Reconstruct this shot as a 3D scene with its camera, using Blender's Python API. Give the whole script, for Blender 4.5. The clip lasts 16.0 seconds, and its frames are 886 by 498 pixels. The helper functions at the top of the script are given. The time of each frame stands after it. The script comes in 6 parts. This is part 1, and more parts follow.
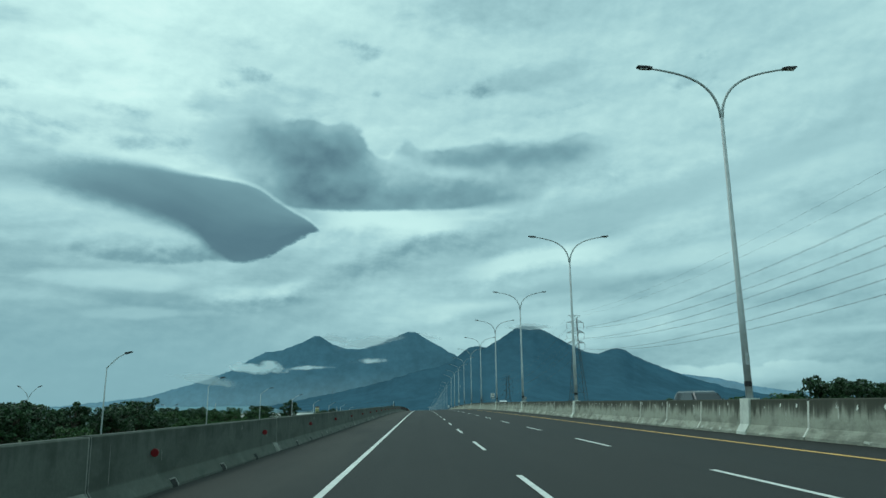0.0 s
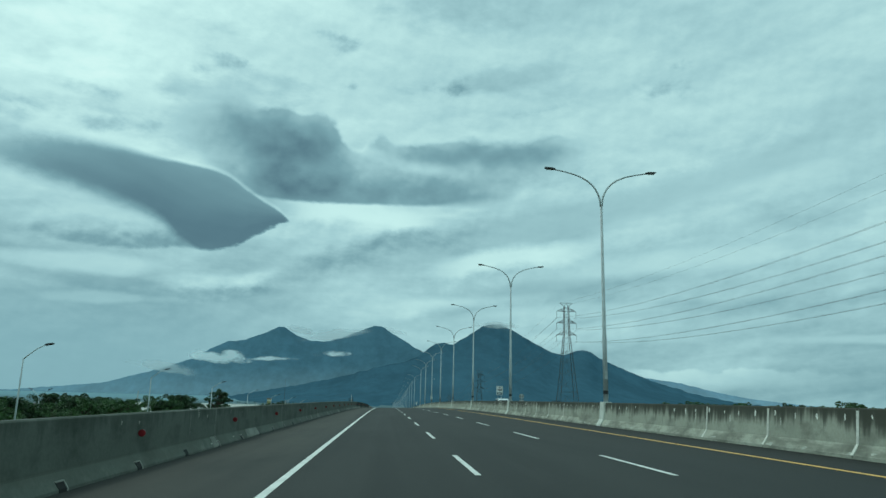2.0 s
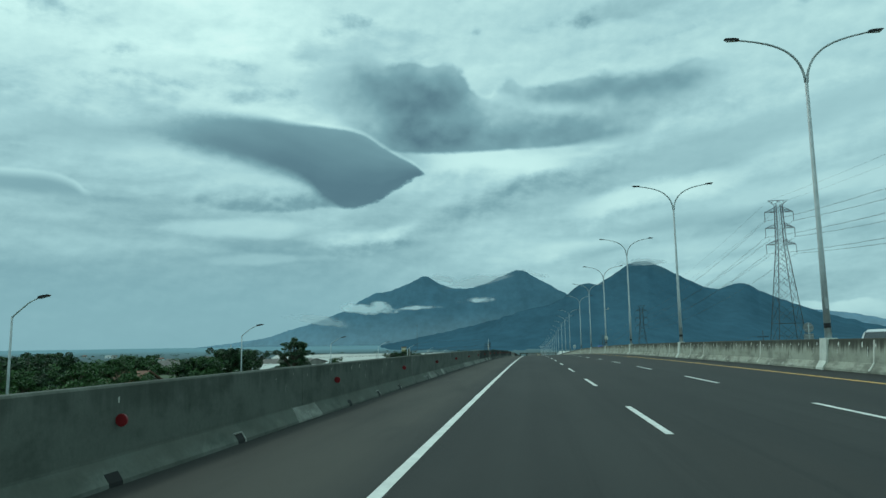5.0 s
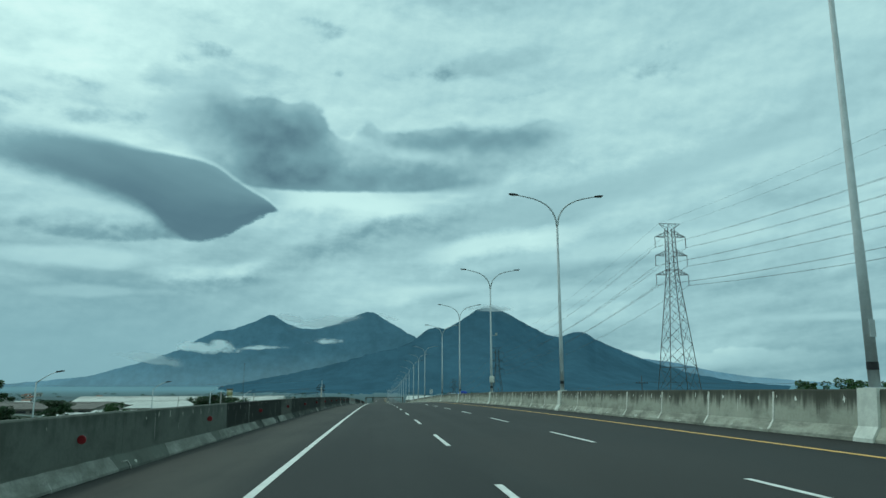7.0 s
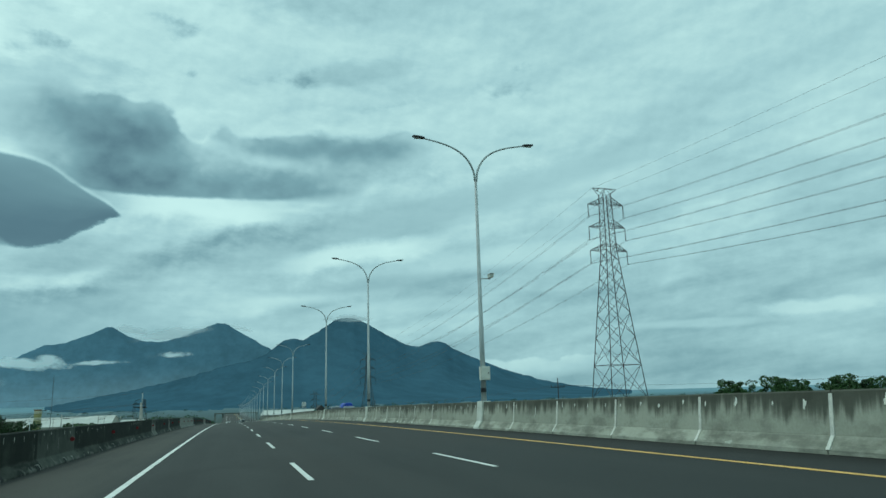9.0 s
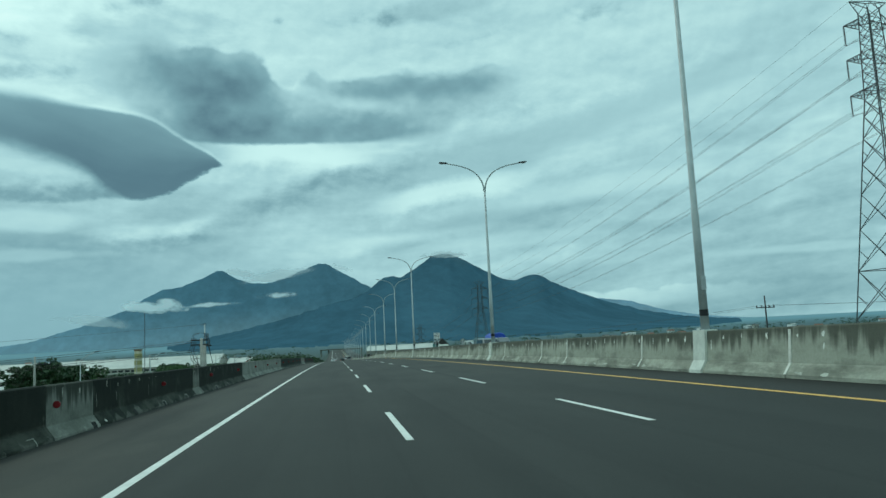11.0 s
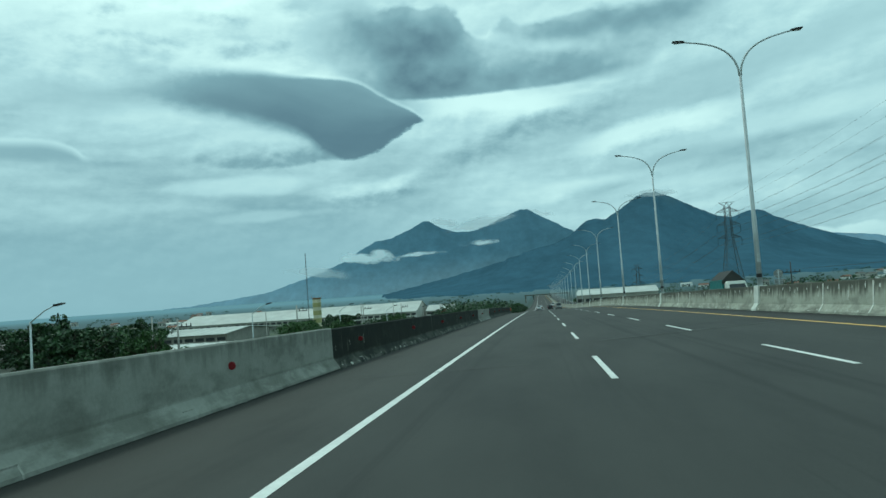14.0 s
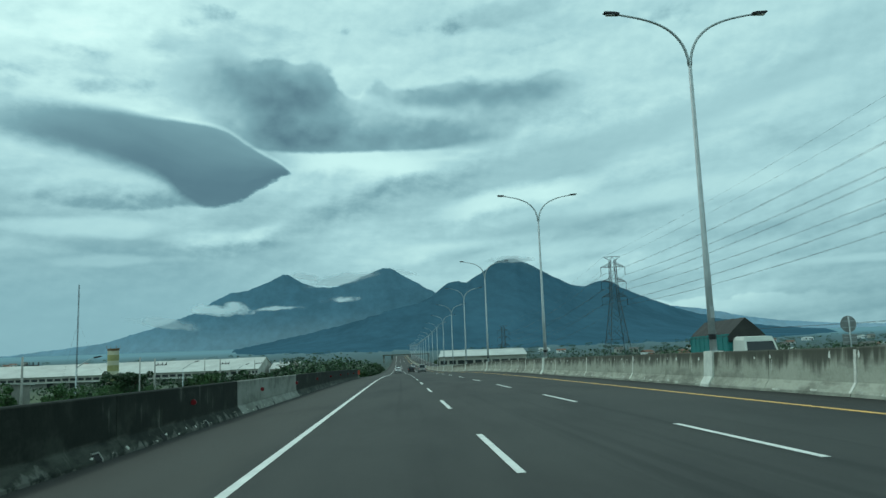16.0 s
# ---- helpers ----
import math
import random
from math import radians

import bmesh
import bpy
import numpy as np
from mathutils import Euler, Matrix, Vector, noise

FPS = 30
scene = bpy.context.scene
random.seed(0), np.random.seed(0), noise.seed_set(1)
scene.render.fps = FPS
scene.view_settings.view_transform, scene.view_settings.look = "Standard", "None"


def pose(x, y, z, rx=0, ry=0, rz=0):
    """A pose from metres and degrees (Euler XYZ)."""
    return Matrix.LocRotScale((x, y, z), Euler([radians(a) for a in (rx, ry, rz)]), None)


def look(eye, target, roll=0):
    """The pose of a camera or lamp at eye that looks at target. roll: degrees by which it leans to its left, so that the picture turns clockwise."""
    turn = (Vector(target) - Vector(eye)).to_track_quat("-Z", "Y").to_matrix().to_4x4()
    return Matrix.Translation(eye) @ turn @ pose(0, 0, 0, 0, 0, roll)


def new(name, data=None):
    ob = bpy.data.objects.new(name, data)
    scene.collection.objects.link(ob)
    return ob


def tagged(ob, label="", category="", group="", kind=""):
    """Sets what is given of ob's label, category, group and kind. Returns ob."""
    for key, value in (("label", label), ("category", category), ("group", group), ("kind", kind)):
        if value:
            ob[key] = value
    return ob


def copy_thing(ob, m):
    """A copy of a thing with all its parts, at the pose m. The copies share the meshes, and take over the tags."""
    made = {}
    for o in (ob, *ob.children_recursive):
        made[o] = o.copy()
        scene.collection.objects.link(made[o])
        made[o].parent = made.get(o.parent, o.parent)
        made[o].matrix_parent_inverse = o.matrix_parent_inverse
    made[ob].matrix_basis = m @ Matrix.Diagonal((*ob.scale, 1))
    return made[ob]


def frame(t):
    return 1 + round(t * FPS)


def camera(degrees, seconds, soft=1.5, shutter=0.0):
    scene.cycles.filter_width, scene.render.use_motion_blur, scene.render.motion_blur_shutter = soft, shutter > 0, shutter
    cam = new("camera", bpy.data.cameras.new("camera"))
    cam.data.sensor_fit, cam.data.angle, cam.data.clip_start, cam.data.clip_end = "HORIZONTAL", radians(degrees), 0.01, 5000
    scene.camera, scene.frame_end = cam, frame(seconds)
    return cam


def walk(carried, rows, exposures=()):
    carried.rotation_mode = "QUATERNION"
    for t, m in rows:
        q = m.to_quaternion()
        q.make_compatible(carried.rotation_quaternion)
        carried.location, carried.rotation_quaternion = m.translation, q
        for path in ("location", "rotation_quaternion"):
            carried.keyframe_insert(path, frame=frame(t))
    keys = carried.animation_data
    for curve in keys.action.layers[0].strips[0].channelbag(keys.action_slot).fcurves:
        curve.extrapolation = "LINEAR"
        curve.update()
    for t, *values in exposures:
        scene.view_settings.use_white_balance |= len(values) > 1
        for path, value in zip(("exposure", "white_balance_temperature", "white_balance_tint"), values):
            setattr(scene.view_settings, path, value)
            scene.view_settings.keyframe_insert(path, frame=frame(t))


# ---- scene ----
cam = camera(64.67, 16.0)
PATH = [
    (0.0, pose(0.00, -0.00, 1.405, 102.14, 0.55, -1.68)),
    (0.5, pose(0.12, 11.07, 1.348, 101.63, 0.28, -3.27)),
    (1.0, pose(0.09, 22.08, 1.296, 101.73, -0.53, -6.83)),
    (1.5, pose(0.06, 33.07, 1.250, 102.32, -1.76, -7.64)),
    (2.0, pose(0.08, 43.85, 1.209, 101.89, -1.34, -4.59)),
    (2.5, pose(0.01, 54.51, 1.168, 100.61, -0.39, -0.20)),
    (3.0, pose(-0.04, 65.15, 1.126, 98.19, 0.44, 6.00)),
    (3.2, pose(-0.10, 69.32, 1.108, 97.13, -0.01, 8.09)),
    (5.3, pose(-0.16, 112.40, 0.885, 97.55, 1.44, 6.65)),
    (5.5, pose(-0.18, 116.51, 0.857, 98.09, 1.52, 4.49)),
    (6.0, pose(-0.17, 126.75, 0.782, 98.70, 0.02, 1.00)),
    (6.5, pose(-0.09, 136.96, 0.698, 99.49, -0.34, -1.38)),
    (7.0, pose(0.06, 147.10, 0.605, 100.76, 0.03, -5.12)),
    (7.5, pose(0.20, 157.12, 0.502, 101.65, 1.99, -10.38)),
    (8.0, pose(0.21, 167.12, 0.385, 101.88, 2.00, -15.63)),
    (8.2, pose(0.14, 171.09, 0.334, 101.99, 1.91, -17.62)),
    (10.5, pose(0.69, 216.57, -0.375, 98.34, 1.86, -11.22)),
    (11.0, pose(0.73, 226.42, -0.566, 96.49, 2.80, -8.70)),
    (11.5, pose(0.77, 236.21, -0.770, 94.66, 3.15, -3.51)),
    (12.0, pose(0.75, 245.98, -0.987, 92.85, 4.42, 1.29)),
    (12.5, pose(0.76, 255.70, -1.214, 92.15, 5.71, 5.62)),
    (13.0, pose(0.70, 265.38, -1.454, 92.85, 6.63, 9.29)),
    (13.5, pose(0.66, 275.07, -1.705, 92.54, 7.34, 9.90)),
    (14.0, pose(0.62, 284.88, -1.970, 93.05, 4.09, 7.88)),
    (14.5, pose(0.52, 294.75, -2.249, 95.86, 1.94, 3.12)),
    (15.0, pose(0.38, 304.56, -2.537, 98.12, 0.07, -1.02)),
    (15.5, pose(0.34, 314.38, -2.832, 97.66, 0.34, -2.57)),
    (16.0, pose(0.26, 324.06, -3.131, 97.26, 2.01, -3.55)),
]
walk(cam, PATH, exposures=[(0.0, 0.0), (10.5, 0.03), (11.5, 0.12), (12.5, 0.19), (13.5, 0.18), (14.5, 0.16), (15.0, 0.02), (16.0, 0.08)])

# ---------------------------------------------------------------- light
SKY_STRENGTH = 1.0


class Ex:
    """A value in a node tree, with arithmetic."""

    def __init__(self, tree, sock):
        self.tree, self.sock = tree, sock

    def op(self, name, *others, flip=False):
        node = self.tree.nodes.new("ShaderNodeMath")
        node.operation = name
        args = [self, *others]
        if flip:
            args.reverse()
        for i, a in enumerate(args):
            if isinstance(a, Ex):
                self.tree.links.new(a.sock, node.inputs[i])
            else:
                node.inputs[i].default_value = a
        return Ex(self.tree, node.outputs[0])

    def __add__(self, o): return self.op("ADD", o)
    def __sub__(self, o): return self.op("SUBTRACT", o)
    def __mul__(self, o): return self.op("MULTIPLY", o)
    def __truediv__(self, o): return self.op("DIVIDE", o)
    def __radd__(self, o): return self.op("ADD", o)
    def __rmul__(self, o): return self.op("MULTIPLY", o)
    def __rsub__(self, o): return self.op("SUBTRACT", o, flip=True)
    def __pow__(self, o): return self.op("POWER", o)

    def step(self, lo, hi, a=0.0, b=1.0):
        node = self.tree.nodes.new("ShaderNodeMapRange")
        node.interpolation_type = "SMOOTHSTEP"
        self.tree.links.new(self.sock, node.inputs[0])
        for i, v in enumerate((lo, hi, a, b)):
            node.inputs[i + 1].default_value = v
        return Ex(self.tree, node.outputs[0])

    def mix(self, other, f):
        """self where f is 0, other where f is 1."""
        node = self.tree.nodes.new("ShaderNodeMix")
        for i, a in ((0, f), (2, self), (3, other)):
            if isinstance(a, Ex):
                self.tree.links.new(a.sock, node.inputs[i])
            else:
                node.inputs[i].default_value = a
        return Ex(self.tree, node.outputs[0])


def vec(tree, x, y, z=0.0):
    node = tree.nodes.new("ShaderNodeCombineXYZ")
    for i, a in enumerate((x, y, z)):
        if isinstance(a, Ex):
            tree.links.new(a.sock, node.inputs[i])
        else:
            node.inputs[i].default_value = a
    return Ex(tree, node.outputs[0])


def fbm(tree, v, scale, detail=6.0, rough=0.55, distort=0.0):
    node = tree.nodes.new("ShaderNodeTexNoise")
    if v is not None:
        tree.links.new(v.sock, node.inputs["Vector"])
    node.inputs["Scale"].default_value, node.inputs["Detail"].default_value = scale, detail
    node.inputs["Roughness"].default_value, node.inputs["Distortion"].default_value = rough, distort
    return Ex(tree, node.outputs["Fac"])


def ramp(tree, value, stops, ease="LINEAR"):
    node = tree.nodes.new("ShaderNodeValToRGB")
    tree.links.new(value.sock, node.inputs[0])
    node.color_ramp.interpolation = ease
    e = node.color_ramp.elements
    while len(e) < len(stops):
        e.new(0.5)
    for el, (p, c) in zip(e, stops):
        el.position, el.color = p, (*c, 1.0)
    return Ex(tree, node.outputs[0])


def curve(tree, value, pts, lo, hi, vlo, vhi):
    """A smooth curve through pts: value from lo..hi to vlo..vhi."""
    node = tree.nodes.new("ShaderNodeFloatCurve")
    tree.links.new(((value - lo) * (1.0 / (hi - lo))).sock, node.inputs["Value"])
    c = node.mapping.curves[0]
    pts = [((x - lo) / (hi - lo), (y - vlo) / (vhi - vlo)) for x, y in pts]
    while len(c.points) < len(pts):
        c.points.new(0.5, 0.5)
    for p, (x, y) in zip(c.points, pts):
        p.location = (x, y)
    node.mapping.update()
    return Ex(tree, node.outputs[0]) * (vhi - vlo) + vlo


def build_sky():
    world = bpy.data.worlds.new("overcast_sky")
    scene.world = world
    world.use_nodes = True
    t = world.node_tree
    t.nodes.clear()
    coord = t.nodes.new("ShaderNodeTexCoord")
    sep = t.nodes.new("ShaderNodeSeparateXYZ")
    t.links.new(coord.outputs["Generated"], sep.inputs[0])
    x, y, z = (Ex(t, o) for o in sep.outputs)
    az = x.op("ARCTAN2", y) * 57.2958
    el = z.op("ARCSINE") * 57.2958
    up = z.op("MAXIMUM", 0.0) + 0.13
    deck = vec(t, x / up, y / up)                      # a flat cloud deck seen in perspective
    lean = el - az * az.step(-4.0, 22.0, 0.0, 0.13)       # streaks rise towards the right
    n_big = fbm(t, deck, 0.55, 4, 0.5)
    n_mid = fbm(t, vec(t, x / up, y / up * 1.2, 3.0), 1.5, 8, 0.5, 0.1)
    n_frag = fbm(t, vec(t, x / up + 4.0, y / up * 1.3, 8.0), 2.0, 9, 0.56, 0.1)
    n_str = fbm(t, vec(t, az * 0.06, lean * 0.22), 1.0, 4, 0.42, 0.1)
    n_str2 = fbm(t, vec(t, az * 0.11, lean * 0.50, 6.0), 1.0, 7, 0.52, 0.1)
    n_puff = fbm(t, vec(t, az * 0.13, el * 0.19, 5.0), 1.0, 8, 0.5, 0.1)
    n_fine = fbm(t, vec(t, az * 0.34, el * 0.52, 9.0), 1.0, 8, 0.55, 0.1)
    n_fine2 = fbm(t, vec(t, az * 0.34 - 0.1, (el + 0.45) * 0.52, 9.0), 1.0, 8, 0.55, 0.1)
    n_rag = fbm(t, vec(t, az * 0.95, el * 1.5, 2.0), 1.0, 7, 0.6, 0.3)
    relief = n_fine - n_fine2                              # lit from above

    def puffs(rise, seed, size):
        """Rounded heaps at several scales, 0 in the creases to about 1 on the domes."""
        node = t.nodes.new("ShaderNodeTexVoronoi")
        node.feature = "SMOOTH_F1"
        wander = (n_fine - 0.5) * 1.6
        t.links.new(vec(t, (az + wander) / size, (el + rise + wander * 0.5) * 1.25 / size, seed).sock, node.inputs["Vector"])
        for key, value in (("Scale", 1.0), ("Detail", 1.8), ("Roughness", 0.42), ("Lacunarity", 2.3), ("Smoothness", 0.35)):
            node.inputs[key].default_value = value
        return 1.0 - Ex(t, node.outputs["Distance"])
    heap, heap_up = puffs(0.0, 1.0, 3.6), puffs(0.9, 1.0, 3.6)
    heaped = heap - heap_up

    # the high veil: bright up on the left, dull and blue low down
    high = el.step(6.0, 22.0)
    hush = 1.0 - el.step(10.0, 3.0) * az.step(4.0, -12.0) * 0.8
    light = 0.640 + (n_big - 0.5) * 0.22 * high + (n_mid - 0.5) * (0.20 * high) + (n_str - 0.5) * (0.42 - 0.18 * high) * hush
    light = light + (n_str2 - 0.5) * (0.36 - 0.26 * high) * hush + (n_fine - 0.5) * (0.10 - 0.04 * high)
    calm = az.step(26.0, 2.0, 0.15, 1.0)
    light = light - n_frag.step(0.52, 0.66, 0.0, 0.13) * high * calm + n_frag.step(0.48, 0.34, 0.0, 0.08) * high * calm
    light = light + relief * 0.14 + (n_rag - 0.5) * 0.045
    light = light + az.step(14.0, -20.0, 0.0, 0.17) * el.step(15.0, 24.0)
    light = light - el.step(15.0, -1.0, 0.0, 0.20) * az.step(0.0, -22.0)
    light = light - el.step(10.0, 0.0, 0.0, 0.10) * az.step(4.0, 24.0)
    light = light - el.step(18.0, 10.0, 0.0, 0.05)

    torn = (n_puff - 0.5) * 1.8 + (n_fine - 0.5) * 1.2 + (n_rag - 0.5) * 0.8
    fray = (n_fine - 0.5) * 1.3 + (n_puff - 0.5) * 1.6 + (n_rag - 0.5) * 0.5
    where = vec(t, az, el)

    def blob(c_az, c_el, r_az, r_el, tilt=0.0, wob=0.9, soft=0.7, amount=1.0):
        node = t.nodes.new("ShaderNodeMapping")
        node.vector_type = "TEXTURE"
        t.links.new(where.sock, node.inputs[0])
        node.inputs["Location"].default_value = (c_az, c_el, 0.0)
        node.inputs["Rotation"].default_value = (0.0, 0.0, math.atan(tilt))
        node.inputs["Scale"].default_value = (r_az, r_el, 1.0)
        size = t.nodes.new("ShaderNodeVectorMath")
        size.operation = "LENGTH"
        t.links.new(node.outputs[0], size.inputs[0])
        return (torn * wob + Ex(t, size.outputs["Value"])).step(1.15, 1.15 - soft, 0.0, amount)

    def band(pts, half_up, half_down, a0, a1, fade=3.0):
        """A long bank along a line of (az, el), with a softer top than foot or the other way."""
        mid = curve(t, az, pts, -45, 50, 0, 40)
        d = el - mid + fray
        return d.step(half_up, half_up * 0.2) * d.step(-half_down, -half_down * 0.2) * az.step(a0 - fade, a0 + fade) * az.step(a1 + fade, a1 - fade)

    def lay(value, mask, amount=1.0):
        return light.mix(value, mask if amount == 1.0 else mask * amount)

    # bright slots and grey banks below the big clouds
    light = lay(0.84, band([(-45, 14), (-9, 14.3), (2, 14.2), (8, 13.0), (20, 13.5), (50, 16)], 1.6, 1.8, -8.0, 3.0, 3.0), 0.75)
    light = lay(0.43 + relief * 0.5, band([(-45, 6.0), (-16.5, 7.0), (-12, 7.7), (-7.6, 9.4), (-3, 10.9), (2, 12.2), (6, 12.6), (16, 15.0), (30, 18.5), (50, 22)], 1.7, 1.5, -8.0, 8.0, 5.0), 0.75)
    light = lay(0.42 + relief * 0.6, band([(-45, 6.6), (-16.5, 6.9), (-11, 7.7), (50, 16)], 0.7, 0.45, -16.5, -9.5, 1.4), 0.7)
    light = lay(0.80 + relief * 0.4, band([(-45, 8.2), (-18, 8.4), (-13, 8.5), (-8, 9.9), (50, 25)], 0.8, 0.9, -17.0, -9.5, 2.0), 0.55)
    light = lay(0.52, band([(-45, 11), (6, 12.6), (16, 14.6), (30, 17.6), (50, 21)], 2.4, 2.0, 7.0, 34.0, 5.0), 0.60)
    light = lay(0.84, band([(-45, 10), (4.7, 10.3), (7.4, 10.9), (12, 11.6), (17, 12.0), (30, 14.0), (50, 16)], 1.1, 1.5, 4.5, 15.0, 3.0), 0.70)
    light = lay(0.74, blob(22.0, 10.6, 12.0, 1.1, 0.10, 0.9, 1.0), 0.55)
    light = lay(0.50, blob(10.0, 8.6, 9.0, 0.8, 0.06, 0.9, 0.9), 0.5)
    light = lay(0.76, blob(5.0, 7.5, 8.0, 0.7, 0.06, 0.9, 1.0), 0.5)
    light = lay(0.70, blob(14.0, 6.9, 9.0, 0.7, 0.05, 0.8, 0.9), 0.45)
    light = lay(0.70, blob(-23.5, 9.0, 6.0, 0.8, 0.02, 0.8, 0.8), 0.65)
    light = lay(0.42, blob(-22.0, 7.7, 6.0, 0.28, 0.03, 0.9, 0.9), 0.28)
    light = lay(0.66, blob(-20.0, 6.6, 6.0, 0.5, 0.04, 0.9, 0.8), 0.5)
    # small wisps
    for wisp in ((5.4, 25.0, 1.5, 0.9, 0.25, 0.40), (3.4, 24.8, 2.2, 0.7, 0.1, 0.56), (-5.3, 28.2, 2.4, 0.5, -0.1, 0.54), (-4.8, 27.3, 1.3, 0.6, 0.2, 0.56), (22.4, 24.0, 2.6, 0.9, 0.0, 0.54), (24.2, 25.6, 1.5, 0.5, 0.0, 0.54), (13.2, 23.1, 2.6, 0.35, 0.18, 0.56), (-3.9, 24.6, 0.5, 0.35, 0.0, 0.50),
                 (-14.4, 25.2, 1.9, 0.7, -0.12, 0.44), (-16.2, 24.3, 2.0, 0.5, 0.0, 0.56), (-32.4, 21.8, 1.8, 0.7, 0.2, 0.50), (-24.0, 21.4, 2.6, 0.5, -0.06, 0.64), (-22.5, 19.4, 3.0, 0.7, 0.16, 0.56), (-33.0, 19.2, 4.0, 0.7, -0.05, 0.60), (-38.0, 24.0, 4.0, 1.6, 0.1, 0.60), (-30.5, 19.8, 2.6, 0.6, -0.1, 0.62)):
        light = lay(wisp[5] + relief * 0.8, blob(*wisp[:5], 1.1, 1.1), 0.68)

    # a soft grey column, then the billowing dark cloud with its right wing and flat shelf
    light = lay(0.60 + (n_puff - 0.5) * 0.2, blob(-16.3, 20.6, 2.6, 3.4, 0.0, 0.7, 0.9), 0.6)
    top = curve(t, az, [(-18, 22.6), (-15.6, 23.4), (-13.3, 23.5), (-11.6, 22.8), (-10.2, 23.0), (-9.2, 23.2), (-8.2, 22.5), (-6.6, 22.9), (-5.2, 22.2), (-4.2, 21.1), (-3.3, 20.3), (-2.2, 21.1), (-1.0, 21.6), (0.2, 20.9), (1.8, 21.3), (3.4, 21.2), (6.4, 21.5), (8.4, 21.1), (10.6, 21.2), (12.6, 21.9), (15, 21.4), (19, 20.4)], -45, 45, 0, 40)
    low = curve(t, az, [(-18, 18.3), (-14.5, 16.6), (-12.6, 15.6), (-11, 15.25), (-6, 15.15), (0, 15.25), (6, 15.35), (9, 15.4), (11, 16.8), (13.5, 18.2), (16.5, 19.4), (19, 20.1)], -45, 45, 0, 40)
    crest = (top - el) + (heap - 0.36) * 1.5 + (n_rag - 0.5) * 0.5 + (n_fine - 0.5) * 0.6
    under = (el - low) + (n_fine - 0.5) * 0.35 + (n_rag - 0.5) * 0.2
    side = (az + (n_puff - 0.5) * 4.0).step(-19.0, -13.0) * (az + (n_fine - 0.5) * 3.0).step(18.4, 14.5)
    m = (crest / (az.step(-14.5, -10.5, 2.0, 0.6) + az.step(6.0, 15.0, 0.0, 0.3))).step(-0.1, 1.0) * (under / (az.step(2.0, 11.0, 0.30, 1.7) + az.step(-10.5, -14.0, 0.0, 1.6))).step(-0.3, 0.9) * side
    body = ((((az + 8.4) / 5.6) ** 2.0) + (((el - 19.2 + (az + 8.4) * 0.18) / 3.6) ** 2.0)).op("SQRT").step(1.2, 0.25)
    keel = ((((az + 10.3) / 3.0) ** 2.0) + (((el - 16.8) / 1.9) ** 2.0)).op("SQRT").step(1.2, 0.1)
    shelf = (el - 16.0 + (n_fine - 0.5) * 0.9).step(2.2, 0.0) * az.step(-13.0, -9.0) * az.step(10.0, 4.5)
    wing_low = (el - 19.3 + (n_fine - 0.5) * 0.8 + (heap - 0.6) * 0.8).op("ABSOLUTE").step(1.3, 0.15) * az.step(-1.0, 2.4) * az.step(17.0, 12.0)
    slot = (el - curve(t, az, [(-45, 20), (-3.2, 19.75), (-1.6, 19.3), (0.4, 18.7), (4, 18.2), (10, 17.6), (50, 17)], -45, 50, 0, 40) + (n_rag - 0.5) * 0.5).op("ABSOLUTE").step(0.85, 0.1) * az.step(-3.9, -2.6) * az.step(8.0, 3.5)
    ledge = ((az + (n_fine - 0.5) * 1.5).step(-2.2, -4.2) * 1.0)
    shade = 0.53 - az.step(-5.0, -3.2, 0.0, -0.03) + heaped * 0.17 + relief * 0.12 + (n_rag - 0.5) * 0.02 - body * ledge * 0.18 - keel * 0.10 - shelf * 0.13 - wing_low * 0.14 + slot * 0.10
    shade = shade + crest.step(0.75, 0.05, 0.0, 0.12) * az.step(-12.0, -8.0) - crest.step(0.6, 2.2, 0.0, 0.06)
    light = lay(shade, m, 0.97)
    light = lay(0.56 + relief * 0.4, blob(12.0, 17.4, 6.0, 1.2, 0.04, 0.8, 0.9), 0.60)

    # the smooth lens-shaped cloud and the bank hanging below it
    light = lay(0.47, band([(-45, 15.4), (-36, 15.6), (-30, 15.4), (-20, 14), (50, 14)], 1.8, 1.6, -38.0, -30.0, 4.0), 0.55)
    light = lay(0.68, band([(-45, 12.6), (-27, 13.1), (-23.5, 12.8), (-20.5, 12.5), (-18, 12.2), (50, 12)], 0.75, 0.6, -25.5, -19.5, 2.0), 0.6)
    flat = 10.35 + (n_rag - 0.5) * 0.5 + (n_puff - 0.5) * 0.5
    sag = el - flat - az.step(-20.0, -17.0, 0.0, 0.4)
    m = sag.step(-0.12, 0.25) * (sag + (n_fine - 0.5) * 1.6 + (n_puff - 0.5) * 1.4).step(2.1, 0.6) * (az + (n_puff - 0.5) * 5.0).step(-29.0, -26.0) * az.step(-15.0, -17.0)
    light = lay(0.38 + sag.step(0.2, 2.0, 0.0, 0.16) + relief * 0.5 + az.step(-21.0, -28.0, 0.0, 0.12), m, 0.9)
    top = curve(t, az, [(-44, 16.0), (-36, 16.2), (-33, 16.7), (-30, 17.8), (-26, 18.2), (-22, 18.0), (-19, 17.5), (-16.5, 17.25), (-14, 16.85), (-12, 15.75), (-10.8, 15.05), (-9.5, 14.4), (-8.4, 13.55)], -45, 45, 0, 40)
